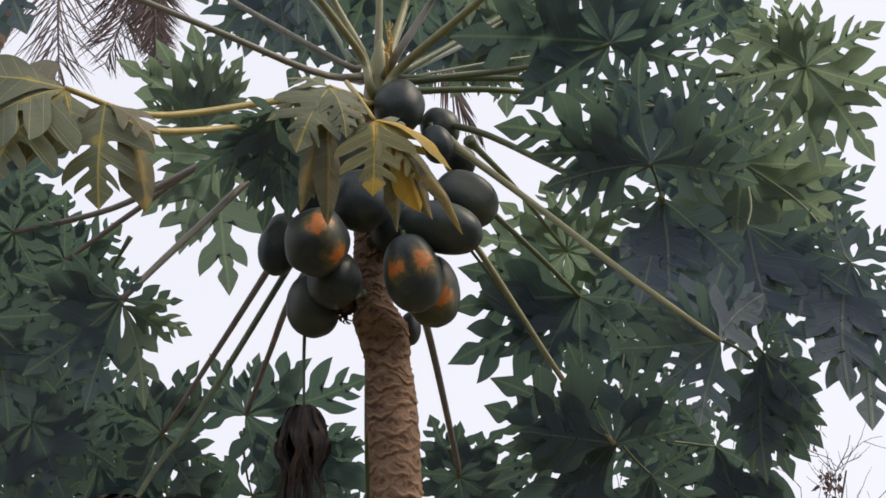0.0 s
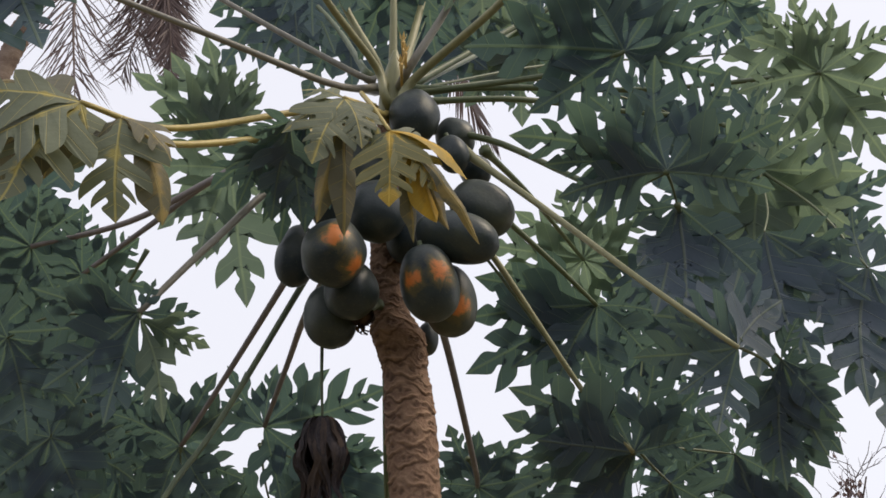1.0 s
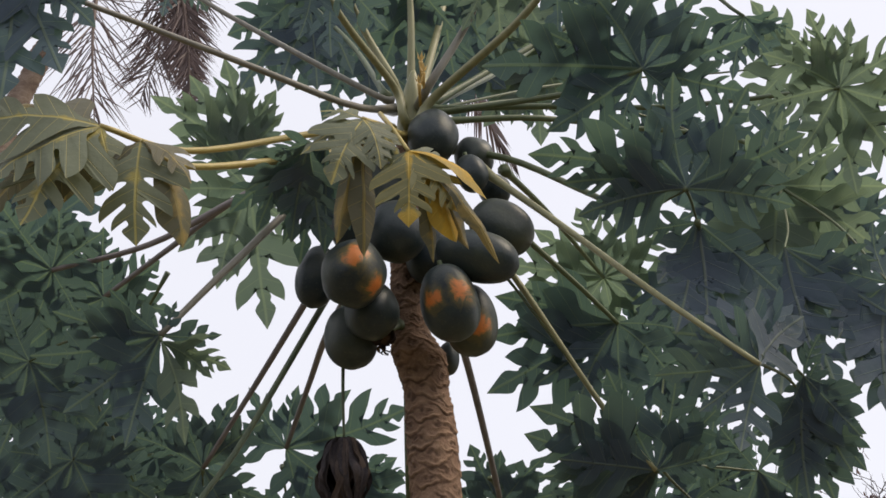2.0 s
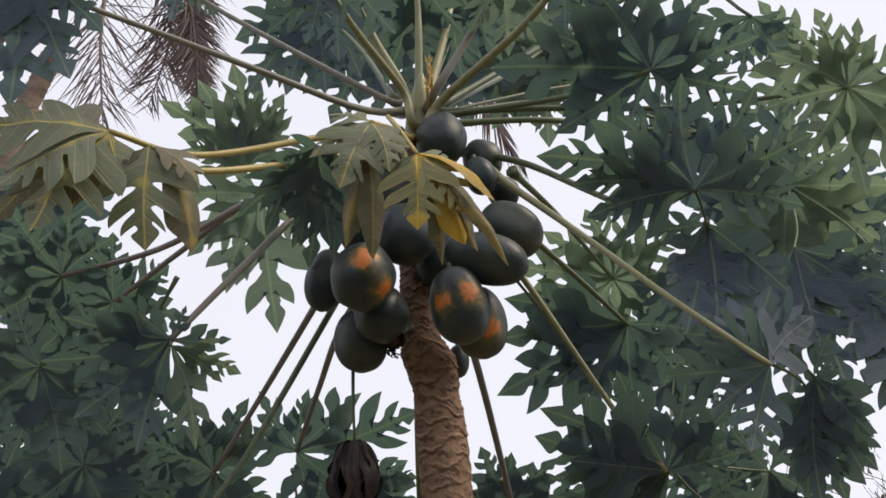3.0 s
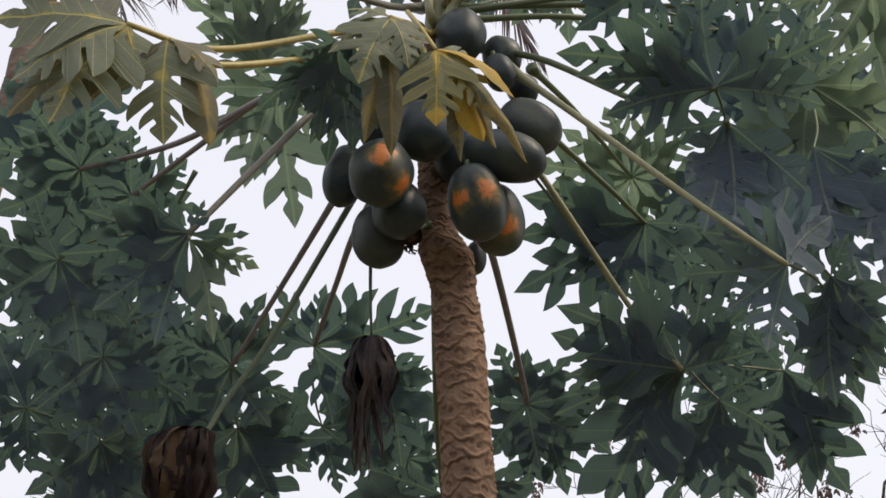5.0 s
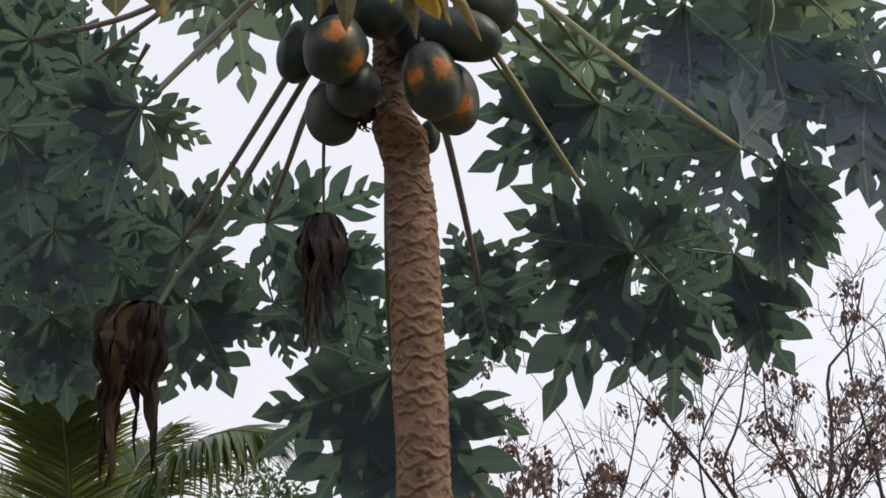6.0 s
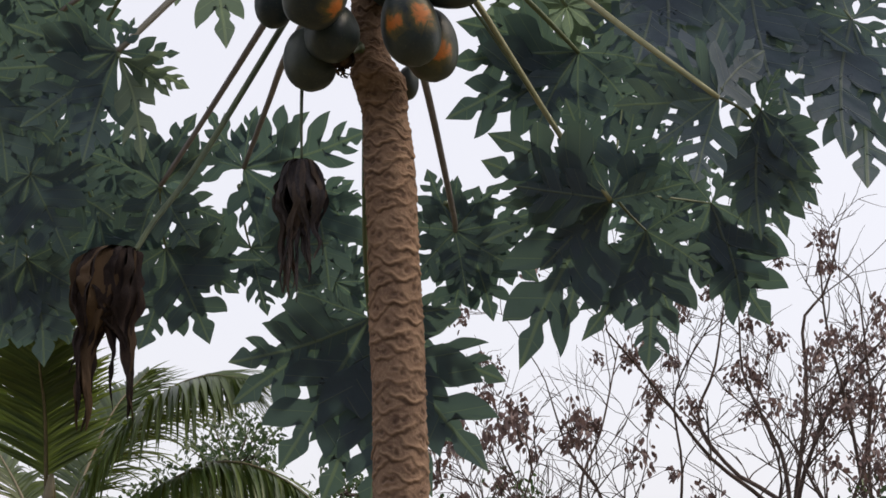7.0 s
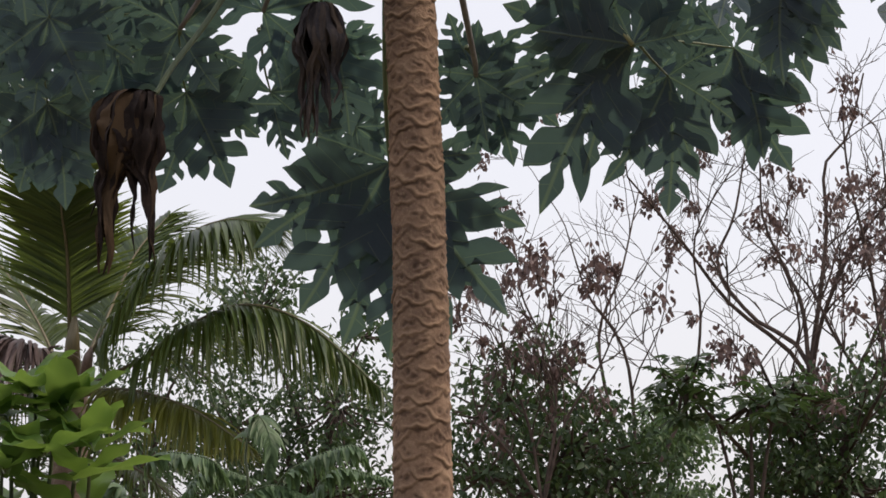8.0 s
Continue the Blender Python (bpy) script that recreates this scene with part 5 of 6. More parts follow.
open_leaf(papaya, [(0.759, 4.120, 3.583), (0.890, 4.510, 3.705), (1.028, 4.900, 3.787)], [(1.267, 4.907, 3.750), (1.216, 4.931, 3.654), (1.038, 4.973, 3.490), (0.836, 4.954, 3.573), (0.749, 4.921, 3.710), (0.775, 4.878, 3.888), (0.903, 4.855, 3.976), (1.133, 4.831, 4.071), (1.287, 4.863, 3.932)], (0.000, 0.880, 0.450), 115, bend=0.15, close=1.28, wide=1.2, r0=0.0045)
open_leaf(papaya, [(0.467, 3.520, 3.213), (0.586, 4.210, 3.427), (0.712, 4.900, 3.581)], [(0.949, 4.895, 3.592), (0.889, 4.936, 3.432), (0.747, 4.956, 3.357), (0.562, 4.957, 3.355), (0.435, 4.928, 3.477), (0.411, 4.885, 3.651), (0.599, 4.850, 3.786), (0.762, 4.837, 3.835), (0.912, 4.847, 3.788)], (0.000, 0.880, 0.450), 117, bend=0.15, close=1.28, wide=1.2, r0=0.0045)
open_leaf(papaya, [(0.406, 4.120, 2.847), (0.471, 4.560, 3.139), (0.538, 5.000, 3.439)], [(0.744, 4.993, 3.462), (0.662, 5.027, 3.325), (0.600, 5.052, 3.228), (0.444, 5.039, 3.283), (0.319, 5.016, 3.380), (0.323, 4.984, 3.509), (0.421, 4.954, 3.630), (0.588, 4.959, 3.603), (0.688, 4.978, 3.525)], (0.000, 0.880, 0.450), 127, bend=0.15, close=1.28, wide=1.2, r0=0.0045)
open_leaf(papaya, [(0.406, 4.120, 2.847), (0.516, 4.560, 2.994), (0.637, 5.000, 3.118)], [(0.824, 5.007, 3.088), (0.771, 5.029, 3.001), (0.687, 5.043, 2.949), (0.527, 5.040, 2.966), (0.421, 5.016, 3.061), (0.474, 4.984, 3.184), (0.528, 4.961, 3.271), (0.681, 4.942, 3.345), (0.809, 4.970, 3.230)], (0.000, 0.880, 0.450), 128, bend=0.15, close=1.28, wide=1.2, r0=0.0045)
open_leaf(papaya, [(-0.566, 4.870, 3.106), (-0.497, 5.035, 3.120), (-0.422, 5.200, 3.103)], [(-0.218, 5.201, 3.100), (-0.250, 5.229, 2.985), (-0.409, 5.251, 2.895), (-0.515, 5.235, 2.958), (-0.579, 5.209, 3.063), (-0.576, 5.186, 3.159), (-0.504, 5.159, 3.271), (-0.381, 5.162, 3.258), (-0.257, 5.172, 3.222)], (0.000, 0.880, 0.450), 129, bend=0.15, close=1.28, wide=1.2, r0=0.0045)
open_leaf(papaya, [(-0.566, 4.870, 3.106), (-0.441, 5.035, 3.026), (-0.308, 5.200, 2.912)], [(-0.144, 5.200, 2.913), (-0.168, 5.232, 2.782), (-0.287, 5.235, 2.770), (-0.378, 5.236, 2.765), (-0.490, 5.209, 2.875), (-0.484, 5.184, 2.975), (-0.423, 5.164, 3.057), (-0.274, 5.163, 3.064), (-0.182, 5.172, 3.026)], (0.000, 0.880, 0.450), 130, bend=0.15, close=1.28, wide=1.2, r0=0.0045)
open_leaf(papaya, [(0.444, 3.480, 3.275), (0.511, 4.190, 3.699), (0.568, 4.900, 4.122)], [(0.765, 4.897, 4.127), (0.704, 4.921, 4.027), (0.600, 4.947, 3.921), (0.475, 4.939, 3.959), (0.422, 4.917, 4.053), (0.403, 4.883, 4.202), (0.498, 4.863, 4.285), (0.604, 4.863, 4.283), (0.682, 4.875, 4.228)], (0.000, 0.880, 0.450), 131, bend=0.15, close=1.28, wide=1.2, r0=0.0045)

# withered leaves
withered_blade(papaya, [(-0.325, 4.000, 3.231), (-0.322, 3.950, 3.014), (-0.318, 3.950, 2.884)], 0.36, 0.125, 3, DEAD_GREY, "withered grey-brown leaf lobe, shrivelled", tails=((-0.025, 1.0), (0.035, 0.72), (0.0, 0.55), (-0.02, 0.9), (0.02, 0.8)), strips=13, dome=0.42, r0=0.0055)
withered_blade(papaya, [(-0.312, 4.050, 3.384), (-0.381, 4.000, 3.227), (-0.488, 3.930, 2.986), (-0.562, 3.870, 2.820), (-0.626, 3.810, 2.697), (-0.654, 3.780, 2.629), (-0.664, 3.770, 2.621)], 0.42, 0.125, 7, DEAD, "withered red-brown leaf lobe, shrivelled", tails=((-0.035, 1.0), (0.045, 0.98), (-0.045, 0.72), (0.0, 0.42), (-0.04, 0.95), (0.05, 0.6), (0.02, 0.45)), strips=17, lean=-0.05)
withered_blade(papaya, [(-0.191, 3.950, 3.163), (-0.221, 3.900, 3.122), (-0.224, 3.880, 3.107)], 0.05, 0.045, 12, DEAD, "withered red-brown fruit remnant", strips=6)

# flower buds at the crown
flower_bud(papaya, (-0.133, 3.860, 3.818), 0)
flower_bud(papaya, (-0.127, 3.860, 3.786), 1)
flower_bud(papaya, (-0.137, 3.860, 3.755), 2)

# ---- tall leaning palm with dry fronds ----
tall_palm = thing("palm_tree", (-4.6, 8.6, 0.0), "tall leaning palm with dry brown hanging fronds", "palm")
tube_part("trunk", [(-4.6, 8.6, -0.05), (-4.2, 8.8, 3.5), (-3.4, 9.0, 6.0), (-2.158, 9.000, 8.271)], [0.13, 0.10, 0.09, 0.08], PALM_BARK, tall_palm, n=60, rings=0.08)
frond(tall_palm, [(-2.155, 9.000, 8.230), (-2.121, 8.700, 7.232), (-2.108, 8.600, 6.728), (-2.058, 8.600, 6.163)], 0.52, 1, PALM_DEAD, RACHIS_DEAD, n=75, droop=0.12, r0=0.022, width=0.0095, sweep=0.9, lift=0.0, label="dry brown frond with thin leaflets", ragged=0.3, flat=(0.1, -1, 0.1), mess=0.32)
frond(tall_palm, [(-2.155, 9.000, 8.230), (-1.720, 8.800, 7.281), (-1.622, 8.800, 6.865), (-1.580, 8.800, 6.375)], 0.26, 2, PALM_DEAD, RACHIS_DEAD, n=240, droop=0.12, r0=0.022, width=0.012, sweep=0.9, lift=0.0, label="dry brown frond with thin leaflets", ragged=0.3, flat=(0.1, -1, 0.1), mess=0.32)
frond(tall_palm, [(-2.155, 9.000, 8.230), (-1.878, 9.100, 7.439), (-1.847, 9.200, 7.109), (-1.951, 9.200, 6.658)], 0.46, 3, PALM_DEAD, RACHIS_DEAD, n=95, droop=0.12, r0=0.022, width=0.0095, sweep=0.9, lift=0.0, label="dry brown frond with thin leaflets", ragged=0.3, flat=(0.1, -1, 0.1), mess=0.32)
frond(tall_palm, [(-2.155, 9.000, 8.230), (-1.697, 9.100, 7.550), (-1.747, 9.200, 7.144), (-1.683, 9.200, 6.799)], 0.34, 5, PALM_DEAD, RACHIS_DEAD, n=150, droop=0.12, r0=0.022, width=0.011, sweep=0.9, lift=0.0, label="dry brown frond with thin leaflets", ragged=0.3, flat=(0.1, -1, 0.1), mess=0.32)
frond(tall_palm, [(-2.155, 9.000, 8.230), (-0.988, 9.200, 8.419), (-0.216, 9.300, 7.388), (0.053, 9.400, 6.639), (0.216, 9.400, 6.306)], 0.40, 4, PALM_DEAD, RACHIS_DEAD, n=60, droop=0.3, r0=0.032, width=0.030, sweep=0.9, lift=0.0, label="dry brown frond with thin leaflets", ragged=0.12)

# ---- old bare papaya trunk ----
old_trunk = thing("dead_trunk", (-2.282, 6.500, 0.000), "bare pinkish-brown trunk with a broken top", "tree")
tube_part("trunk", [(-2.282, 6.500, -0.050), (-2.200, 6.500, 3.200), (-1.962, 6.500, 4.832), (-1.899, 6.500, 5.139), (-1.841, 6.500, 5.296), (-1.798, 6.500, 5.415), (-1.753, 6.500, 5.520)], [0.10, 0.075, 0.055, 0.05, 0.045, 0.05, 0.03], PALM_BARK, old_trunk, n=60, rings=0.07)

# ---- young coconut palm ----
coconut_palm = thing("coconut_palm", (-3.337, 16.000, 0.000), "young coconut palm with arching yellow-green fronds", "palm")
tube_part("trunk", [(-3.337, 16.000, -0.050), (-3.387, 16.000, 1.600), (-3.415, 16.000, 3.208)], [0.24, 0.19, 0.13], PALM_BARK, coconut_palm, n=40, rings=0.10)
tube_part("spathe", [(-3.405, 16.000, 3.208), (-3.368, 15.700, 3.524), (-3.358, 15.700, 3.824)], [0.05, 0.075, 0.06, 0.02], RACHIS, coconut_palm, "pale upright flower sheath")
tube_part("spathe", [(-3.263, 15.800, 3.189), (-3.209, 15.600, 3.415), (-3.180, 15.600, 3.539)], [0.03, 0.05, 0.04, 0.01], RACHIS_DEAD, coconut_palm, "dry brown flower sheath")
frond(coconut_palm, [(-3.430, 16.000, 3.208), (-3.420, 15.600, 4.251), (-3.413, 15.200, 4.670), (-3.400, 14.900, 5.046)], 0.85, 1, PALM_GREEN, RACHIS, droop=0.15, flat=(0, -1, 0.2), n=120, sweep=0.55, width=0.046)
frond(coconut_palm, [(-3.405, 16.000, 3.208), (-3.200, 15.900, 3.600), (-2.770, 15.500, 4.074), (-2.300, 15.000, 4.416), (-1.919, 14.700, 4.505), (-1.573, 14.500, 4.444)], 1.0, 2, PALM_GREEN, RACHIS, droop=0.85, n=150, width=0.056, flat=(0.2, -0.5, 0.8), sweep=0.65)
frond(coconut_palm, [(-3.378, 16.000, 3.183), (-2.665, 15.400, 3.437), (-2.173, 15.000, 3.699), (-1.706, 14.700, 3.793), (-1.184, 14.400, 3.584), (-0.590, 14.100, 3.046)], 0.92, 3, PALM_GREEN, RACHIS, droop=1.35, n=170, width=0.042, mess=0.06, ragged=0.08)
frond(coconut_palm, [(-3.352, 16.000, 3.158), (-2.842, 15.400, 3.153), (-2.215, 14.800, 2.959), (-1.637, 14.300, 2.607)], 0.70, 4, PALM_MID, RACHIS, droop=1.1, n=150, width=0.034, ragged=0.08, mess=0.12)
frond(coconut_palm, [(-3.455, 16.000, 3.207), (-3.657, 15.500, 3.496), (-3.977, 15.200, 3.575), (-4.580, 15.000, 3.423)], 0.90, 5, PALM_DEAD, RACHIS, droop=1.0, n=110, width=0.05)
frond(coconut_palm, [(-3.455, 16.000, 3.207), (-3.862, 16.300, 3.905), (-4.361, 16.500, 4.511), (-4.993, 16.600, 4.898)], 0.90, 6, PALM_GREEN, RACHIS, droop=0.5, n=110, width=0.05)
frond(coconut_palm, [(-3.430, 16.000, 3.208), (-3.251, 16.600, 3.955), (-3.086, 17.000, 4.615), (-2.842, 17.400, 5.084)], 0.80, 7, PALM_GREEN, RACHIS, droop=0.45, n=110, width=0.045)
frond(coconut_palm, [(-3.397, 16.000, 3.058), (-2.982, 15.500, 2.629), (-2.518, 15.100, 2.373), (-1.944, 14.800, 1.865)], 0.50, 8, PALM_GREEN, RACHIS, droop=0.6, n=50)
frond(coconut_palm, [(-3.452, 16.000, 3.157), (-3.710, 15.400, 3.094), (-4.067, 15.000, 2.768)], 0.60, 9, PALM_GREEN, RACHIS, droop=0.8, n=50)

# ---- leafless trees with dry clusters ----
bare = thing("bare_tree", (3.039, 15.500, 0.000), "leafless tree hung with shrivelled brown clusters", "tree", group="leafless trees")
limbs = []
tube_part("trunk", [(3.039, 15.500, -0.050), (3.041, 15.500, 2.415)], [0.049, 0.029], BARK, bare, n=10)
limbs.append(([(3.041, 15.500, 2.415), (3.029, 15.500, 3.306), (2.981, 15.500, 3.943), (2.860, 15.500, 4.239), (2.659, 15.500, 4.712), (2.639, 15.500, 5.217)], 0.026))
limbs.append(([(3.041, 15.500, 2.415), (3.029, 15.500, 3.306), (3.140, 15.500, 4.068), (3.209, 15.500, 4.668), (3.203, 15.500, 5.198), (3.414, 15.500, 5.481), (3.569, 15.500, 6.049)], 0.026))
limbs.append(([(3.041, 15.500, 2.415), (2.992, 15.500, 3.379), (2.321, 15.300, 3.944), (1.887, 15.100, 4.452), (1.426, 15.000, 4.975)], 0.026))
limbs.append(([(3.041, 15.500, 2.415), (3.019, 15.500, 3.477), (2.606, 15.900, 3.922), (2.341, 16.100, 4.411), (2.517, 16.200, 4.902), (2.636, 16.300, 5.510)], 0.026))
limbs.append(([(3.041, 15.500, 2.415), (2.988, 15.100, 3.429), (3.153, 14.900, 4.070), (3.428, 14.700, 4.561), (3.835, 14.500, 4.999)], 0.026))
limbs.append(([(3.041, 15.500, 2.415), (3.459, 16.000, 3.239), (3.780, 16.000, 3.950), (4.008, 16.000, 4.774)], 0.026))
limbs.append(([(3.041, 15.500, 2.415), (2.402, 14.000, 2.418), (1.869, 12.700, 2.653), (1.590, 12.500, 2.907)], 0.026))
limbs.append(([(3.041, 15.500, 2.415), (2.907, 13.500, 2.563), (2.921, 12.700, 2.824), (3.061, 12.500, 3.121)], 0.026))
limbs.append(([(3.041, 15.500, 2.415), (2.489, 13.500, 2.641), (2.230, 12.700, 2.895), (2.045, 12.500, 3.227)], 0.026))
twig_tree(bare, limbs, 5, BARK, pods=POD, levels=3, reach=1.25, bare_share=0.89)
bare = thing("bare_tree", (1.603, 16.000, 0.000), "slender leafless tree hung with dry brown clusters", "tree", group="leafless trees")
limbs = []
tube_part("trunk", [(1.603, 16.000, -0.050), (1.603, 16.000, 2.226)], [0.036, 0.021], BARK, bare, n=10)
limbs.append(([(1.603, 16.000, 2.226), (1.408, 16.000, 2.915), (0.959, 16.000, 3.411), (0.605, 16.000, 4.015), (0.528, 16.000, 4.373)], 0.019))
limbs.append(([(1.603, 16.000, 2.226), (1.511, 16.000, 3.518), (1.161, 16.000, 4.124), (0.958, 16.000, 4.740)], 0.019))
limbs.append(([(1.603, 16.000, 2.226), (2.059, 16.000, 3.223), (2.169, 16.000, 3.931), (2.127, 16.000, 4.650), (2.494, 16.000, 5.331)], 0.019))
limbs.append(([(1.603, 16.000, 2.226), (1.268, 16.100, 3.629), (1.493, 16.300, 4.384), (1.673, 16.500, 5.168)], 0.019))
twig_tree(bare, limbs, 9, BARK, pods=POD, levels=3, reach=1.25, bare_share=0.925)
bare = thing("bare_tree", (0.571, 12.000, 0.000), "small leafless tree hung with dry brown clusters", "tree", group="leafless trees")
limbs = []
tube_part("trunk", [(0.571, 12.000, -0.050), (0.571, 12.000, 2.062)], [0.025, 0.014], BARK, bare, n=10)
limbs.append(([(0.571, 12.000, 2.062), (0.495, 12.000, 2.542), (0.362, 12.000, 2.954), (0.265, 12.000, 3.295)], 0.013))
limbs.append(([(0.571, 12.000, 2.062), (0.719, 12.000, 2.620), (0.945, 12.000, 2.999), (1.078, 12.000, 3.304)], 0.013))
limbs.append(([(0.571, 12.000, 2.062), (0.663, 12.000, 2.731), (0.568, 12.000, 3.108), (0.681, 12.000, 3.452)], 0.013))
limbs.append(([(0.571, 12.000, 2.062), (0.346, 12.000, 2.429), (0.157, 12.000, 2.650), (0.080, 12.000, 2.951)], 0.013))
twig_tree(bare, limbs, 21, BARK, pods=POD, levels=3, reach=0.7, bare_share=0.905)

bare = thing("bare_tree", (3.542, 14.500, 0.000), "slender leafless tree hung with dry brown clusters", "tree", group="leafless trees")
limbs = []
tube_part("trunk", [(3.542, 14.500, -0.050), (3.510, 14.500, 2.819)], [0.045, 0.024], BARK, bare, n=10)
limbs.append(([(3.510, 14.500, 2.819), (3.420, 14.500, 3.546), (3.326, 14.500, 4.239), (3.185, 14.500, 4.944), (3.156, 14.500, 5.566)], 0.021))
limbs.append(([(3.510, 14.500, 2.819), (3.471, 14.500, 3.730), (3.514, 14.500, 4.382), (3.470, 14.500, 5.186)], 0.021))
limbs.append(([(3.510, 14.500, 2.819), (3.316, 14.500, 3.133), (3.056, 14.500, 3.542), (2.882, 14.500, 3.909), (2.705, 14.500, 4.139)], 0.021))
limbs.append(([(3.510, 14.500, 2.819), (3.693, 14.500, 3.549), (3.808, 14.500, 4.245)], 0.021))
twig_tree(bare, limbs, 31, BARK, pods=POD, levels=3, reach=1.0, bare_share=0.89)

# ---- leafy trees behind ----
leafy_tree("leafy_tree", (-1.528, 20.000, 0.000), (-1.528, 20.000, 2.757), [((-2.273, 20.000, 4.456), (0.70, 1.50, 0.70)), ((-1.302, 20.000, 3.457), (0.82, 1.60, 0.82)), ((-2.421, 20.000, 3.194), (0.82, 1.50, 0.57)), ((-1.528, 20.000, 2.462), (1.57, 1.60, 0.56)), ((-1.068, 20.000, 4.216), (0.38, 1.00, 0.38))], 3, FOLIAGE, 7000, "dense dark green tree with small leaves", leaf_len=0.1, leaf_w=0.045)
leafy_tree("leafy_tree", (0.779, 13.000, 0.000), (0.779, 13.000, 1.831), [((0.373, 13.000, 2.822), (0.45, 1.20, 0.37)), ((0.820, 13.000, 2.543), (0.65, 1.30, 0.45)), ((0.214, 13.000, 2.335), (0.49, 1.20, 0.37)), ((1.102, 13.000, 2.306), (0.41, 1.20, 0.37)), ((0.616, 13.000, 3.151), (0.25, 0.80, 0.20))], 4, FOLIAGE, 5000, "dense dark green tree with small leaves", leaf_len=0.072, leaf_w=0.033)
leafy_tree("leafy_tree", (2.730, 13.500, 0.000), (2.730, 13.500, 1.938), [((2.493, 13.500, 2.809), (0.47, 0.90, 0.26)), ((2.999, 13.500, 2.858), (0.48, 1.00, 0.39)), ((2.380, 13.500, 2.431), (0.39, 1.00, 0.30)), ((2.775, 13.500, 2.353), (0.73, 1.00, 0.35)), ((3.179, 13.500, 3.241), (0.17, 0.60, 0.22))], 13, FOLIAGE, 4800, "dense dark green tree with small leaves", leaf_len=0.072, leaf_w=0.033)
leafy_tree("umbrella_tree", (2.026, 12.500, 0.000), (2.026, 12.500, 2.085), [((1.571, 12.500, 2.946), (0.32, 0.60, 0.28)), ((2.037, 12.500, 2.795), (0.36, 0.60, 0.20)), ((2.313, 12.500, 2.915), (0.32, 0.50, 0.16))], 6, FOLIAGE, 700, "dark green tree with leaves in spreading whorls", leaf_len=0.13, leaf_w=0.042, whorls=True, trunk_r=0.035)
leafy_tree("leafy_tree", (2.198, 19.000, 0.000), (2.198, 19.000, 1.928), [((2.263, 19.000, 3.110), (0.42, 1.00, 0.36)), ((2.197, 19.000, 2.347), (0.60, 1.00, 0.24))], 8, SHRUB_DARK, 4000, "sunlit light green tree far behind", leaf_len=0.09, leaf_w=0.04)
leafy_tree("leafy_tree", (-4.142, 24.000, 0.000), (-4.142, 24.000, 2.991), [((-3.615, 24.000, 4.408), (0.92, 1.50, 0.69)), ((-5.171, 24.000, 3.785), (1.23, 1.50, 0.92)), ((-4.087, 24.000, 3.051), (1.83, 1.50, 0.91)), ((-6.535, 24.000, 3.920), (0.78, 1.50, 0.94))], 10, FOLIAGE, 5500, "grey-green tree behind the coconut palm", leaf_len=0.11, leaf_w=0.05)

# ---- shrubs ----
shrub("shrub", (-1.427, 6.000, 0.000), [[(-1.396, 6.000, 1.958), (-1.405, 5.900, 2.210)], [(-1.339, 6.000, 1.940), (-1.271, 5.900, 2.137)], [(-1.466, 6.000, 1.883), (-1.512, 5.900, 2.134)], [(-1.261, 6.000, 1.886), (-1.152, 5.800, 1.985)], [(-1.388, 6.000, 1.810), (-1.292, 5.700, 1.976)], [(-1.218, 6.000, 1.757), (-1.199, 5.700, 1.889)], [(-1.496, 6.000, 1.754), (-1.439, 5.800, 1.927)]], 2, SHRUB, "bright green broadleaved shrub", 0.270, 0.125, 8, hang=-0.25)
fern_shrub = thing("shrub", (-0.773, 7.000, 0.000), "grey-green shrub with arching feathery leaves", "shrub")
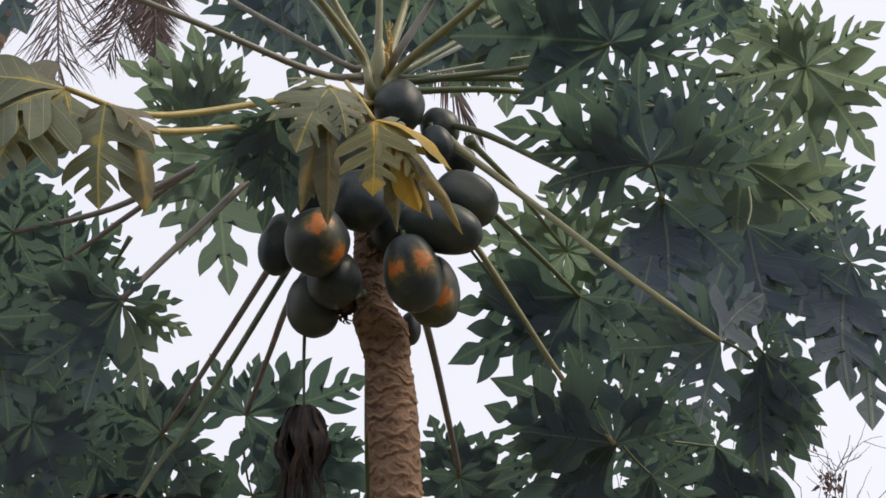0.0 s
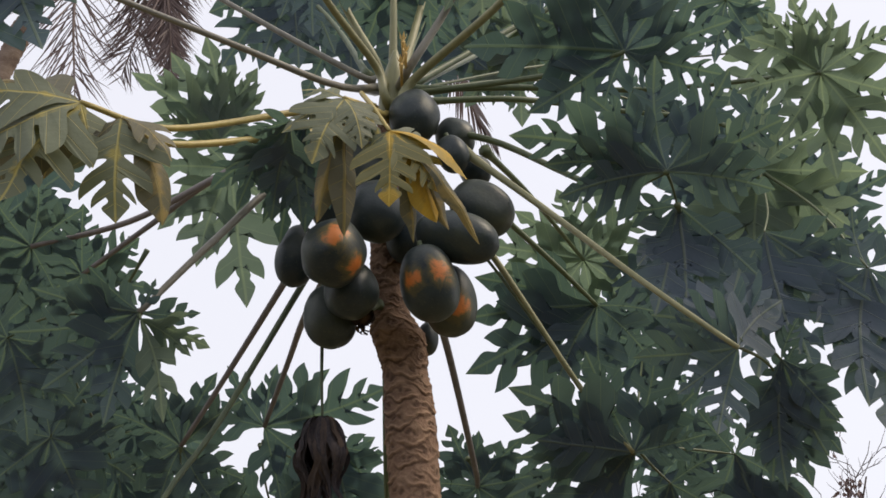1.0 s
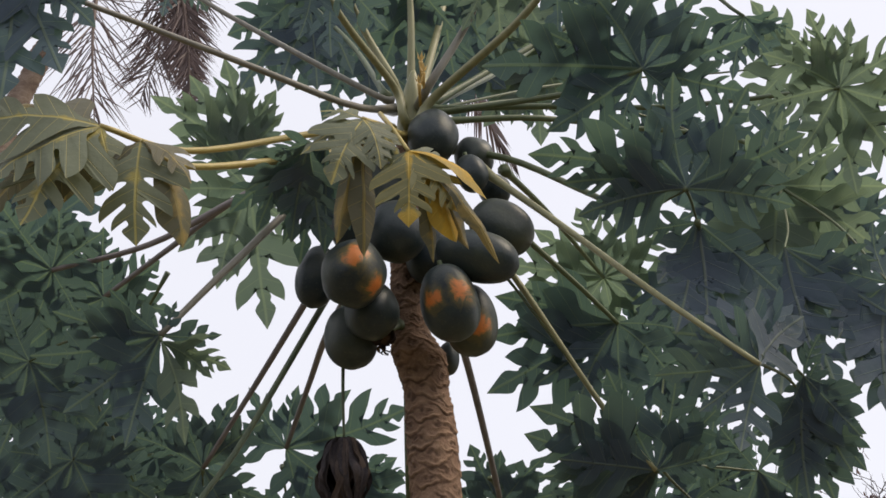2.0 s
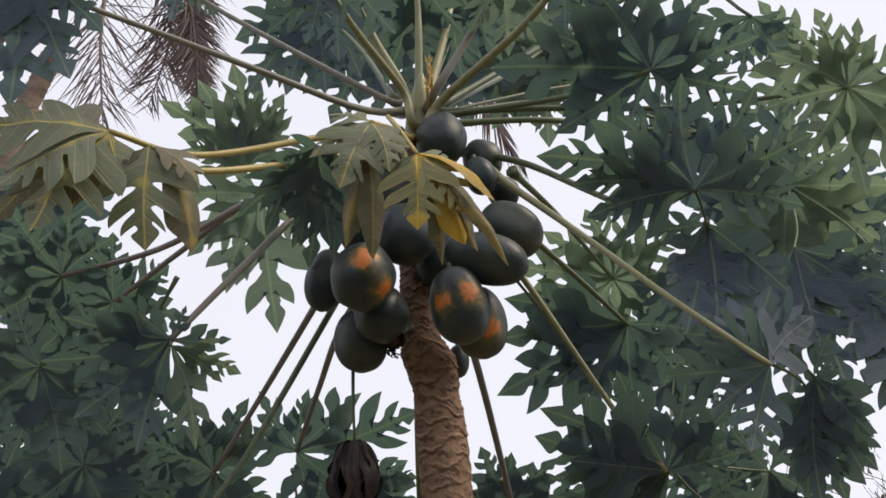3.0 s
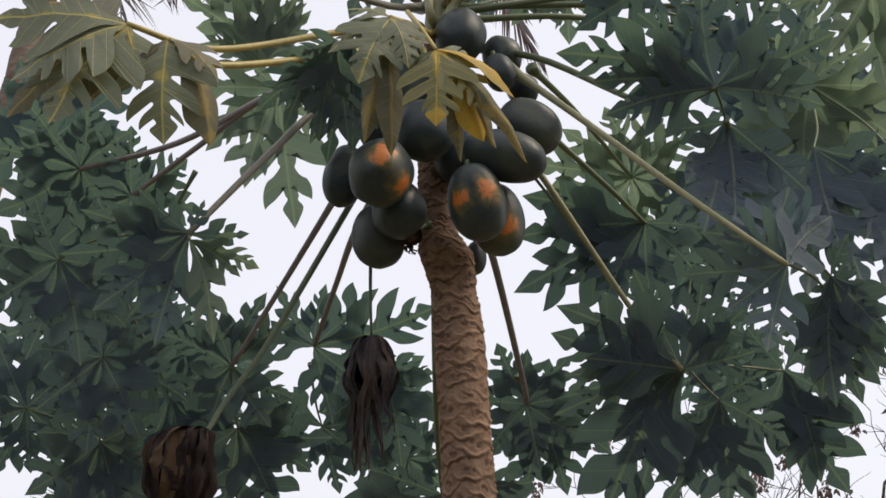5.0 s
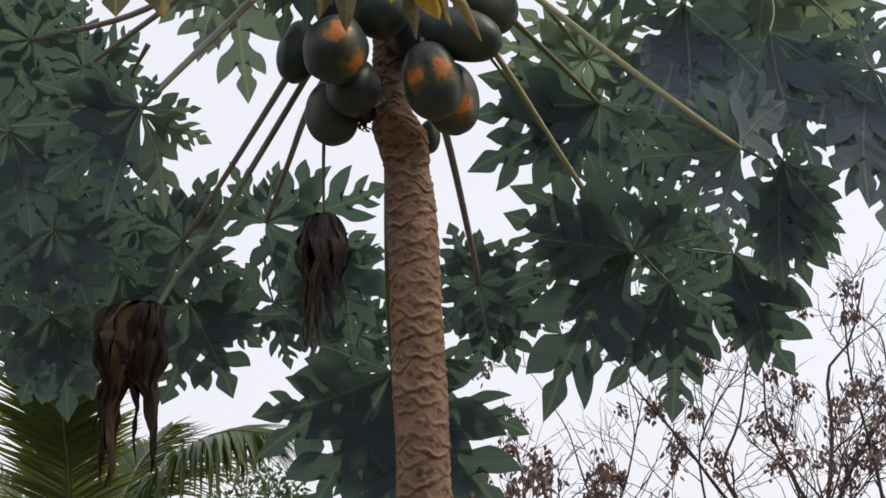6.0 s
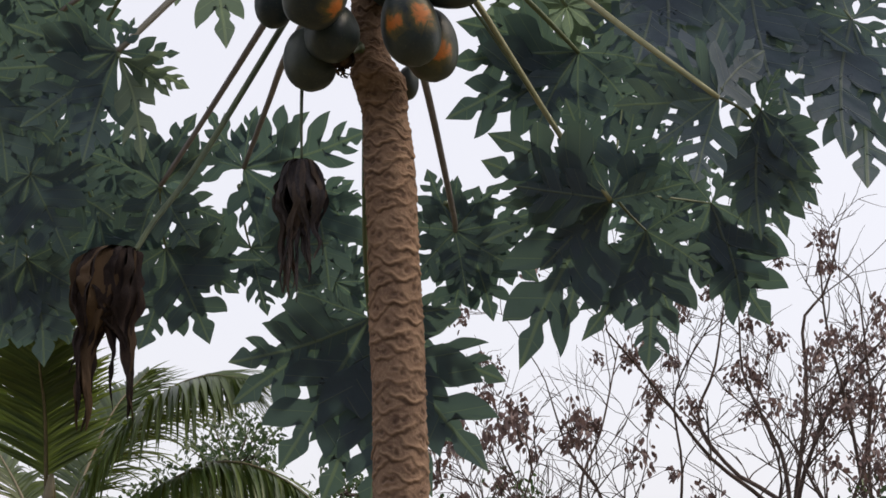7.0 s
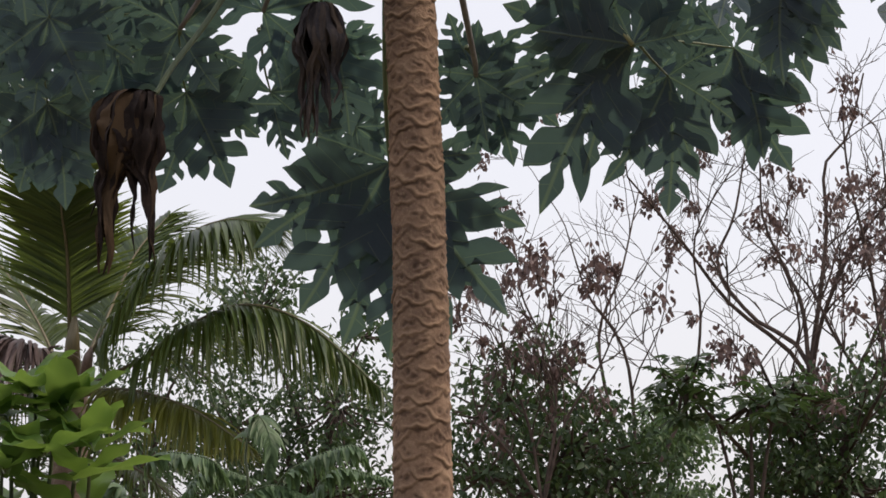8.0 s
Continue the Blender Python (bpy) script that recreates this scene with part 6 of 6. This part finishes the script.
frond(fern_shrub, [(-0.773, 7.000, 0.000), (-1.077, 6.900, 1.721), (-1.152, 6.800, 1.977), (-1.098, 6.800, 2.050), (-0.903, 6.700, 2.018), (-0.820, 6.700, 1.914)], 0.13, 70, FERN, STALK, n=44, droop=1.5, r0=0.008, start=0.45, width=0.034, sweep=0.35, lift=0.2)
frond(fern_shrub, [(-0.773, 7.000, 0.000), (-0.779, 6.900, 1.725), (-0.800, 6.900, 2.064), (-0.761, 6.900, 2.198), (-0.699, 6.800, 2.112), (-0.695, 6.800, 1.975)], 0.13, 71, FERN, STALK, n=44, droop=1.5, r0=0.008, start=0.45, width=0.034, sweep=0.35, lift=0.2)
frond(fern_shrub, [(-0.773, 7.000, 0.000), (-0.715, 6.900, 1.726), (-0.664, 6.800, 1.937), (-0.555, 6.800, 2.029), (-0.381, 6.700, 2.077), (-0.316, 6.700, 1.994)], 0.13, 72, FERN, STALK, n=44, droop=1.5, r0=0.008, start=0.45, width=0.034, sweep=0.35, lift=0.2)
frond(fern_shrub, [(-0.773, 7.000, 0.000), (-1.042, 7.100, 1.704), (-1.049, 7.100, 1.900), (-0.965, 7.100, 2.010), (-0.776, 7.000, 1.963)], 0.13, 73, FERN, STALK, n=44, droop=1.5, r0=0.008, start=0.45, width=0.034, sweep=0.35, lift=0.2)
frond(fern_shrub, [(-0.773, 7.000, 0.000), (-0.538, 7.100, 1.732), (-0.543, 7.100, 1.928), (-0.457, 7.100, 2.016), (-0.254, 7.000, 1.970)], 0.13, 74, FERN, STALK, n=44, droop=1.5, r0=0.008, start=0.45, width=0.034, sweep=0.35, lift=0.2)
frond(fern_shrub, [(-0.773, 7.000, 0.000), (-0.851, 6.800, 1.702), (-0.814, 6.800, 1.868), (-0.689, 6.800, 1.933), (-0.553, 6.700, 1.888)], 0.13, 75, FERN, STALK, n=44, droop=1.5, r0=0.008, start=0.45, width=0.034, sweep=0.35, lift=0.2)
frond(fern_shrub, [(-0.773, 7.000, 0.000), (-1.217, 7.100, 1.702), (-1.268, 7.100, 1.853), (-1.316, 7.100, 1.940), (-1.402, 7.100, 1.895)], 0.13, 76, FERN, STALK, n=44, droop=1.5, r0=0.008, start=0.45, width=0.034, sweep=0.35, lift=0.2)
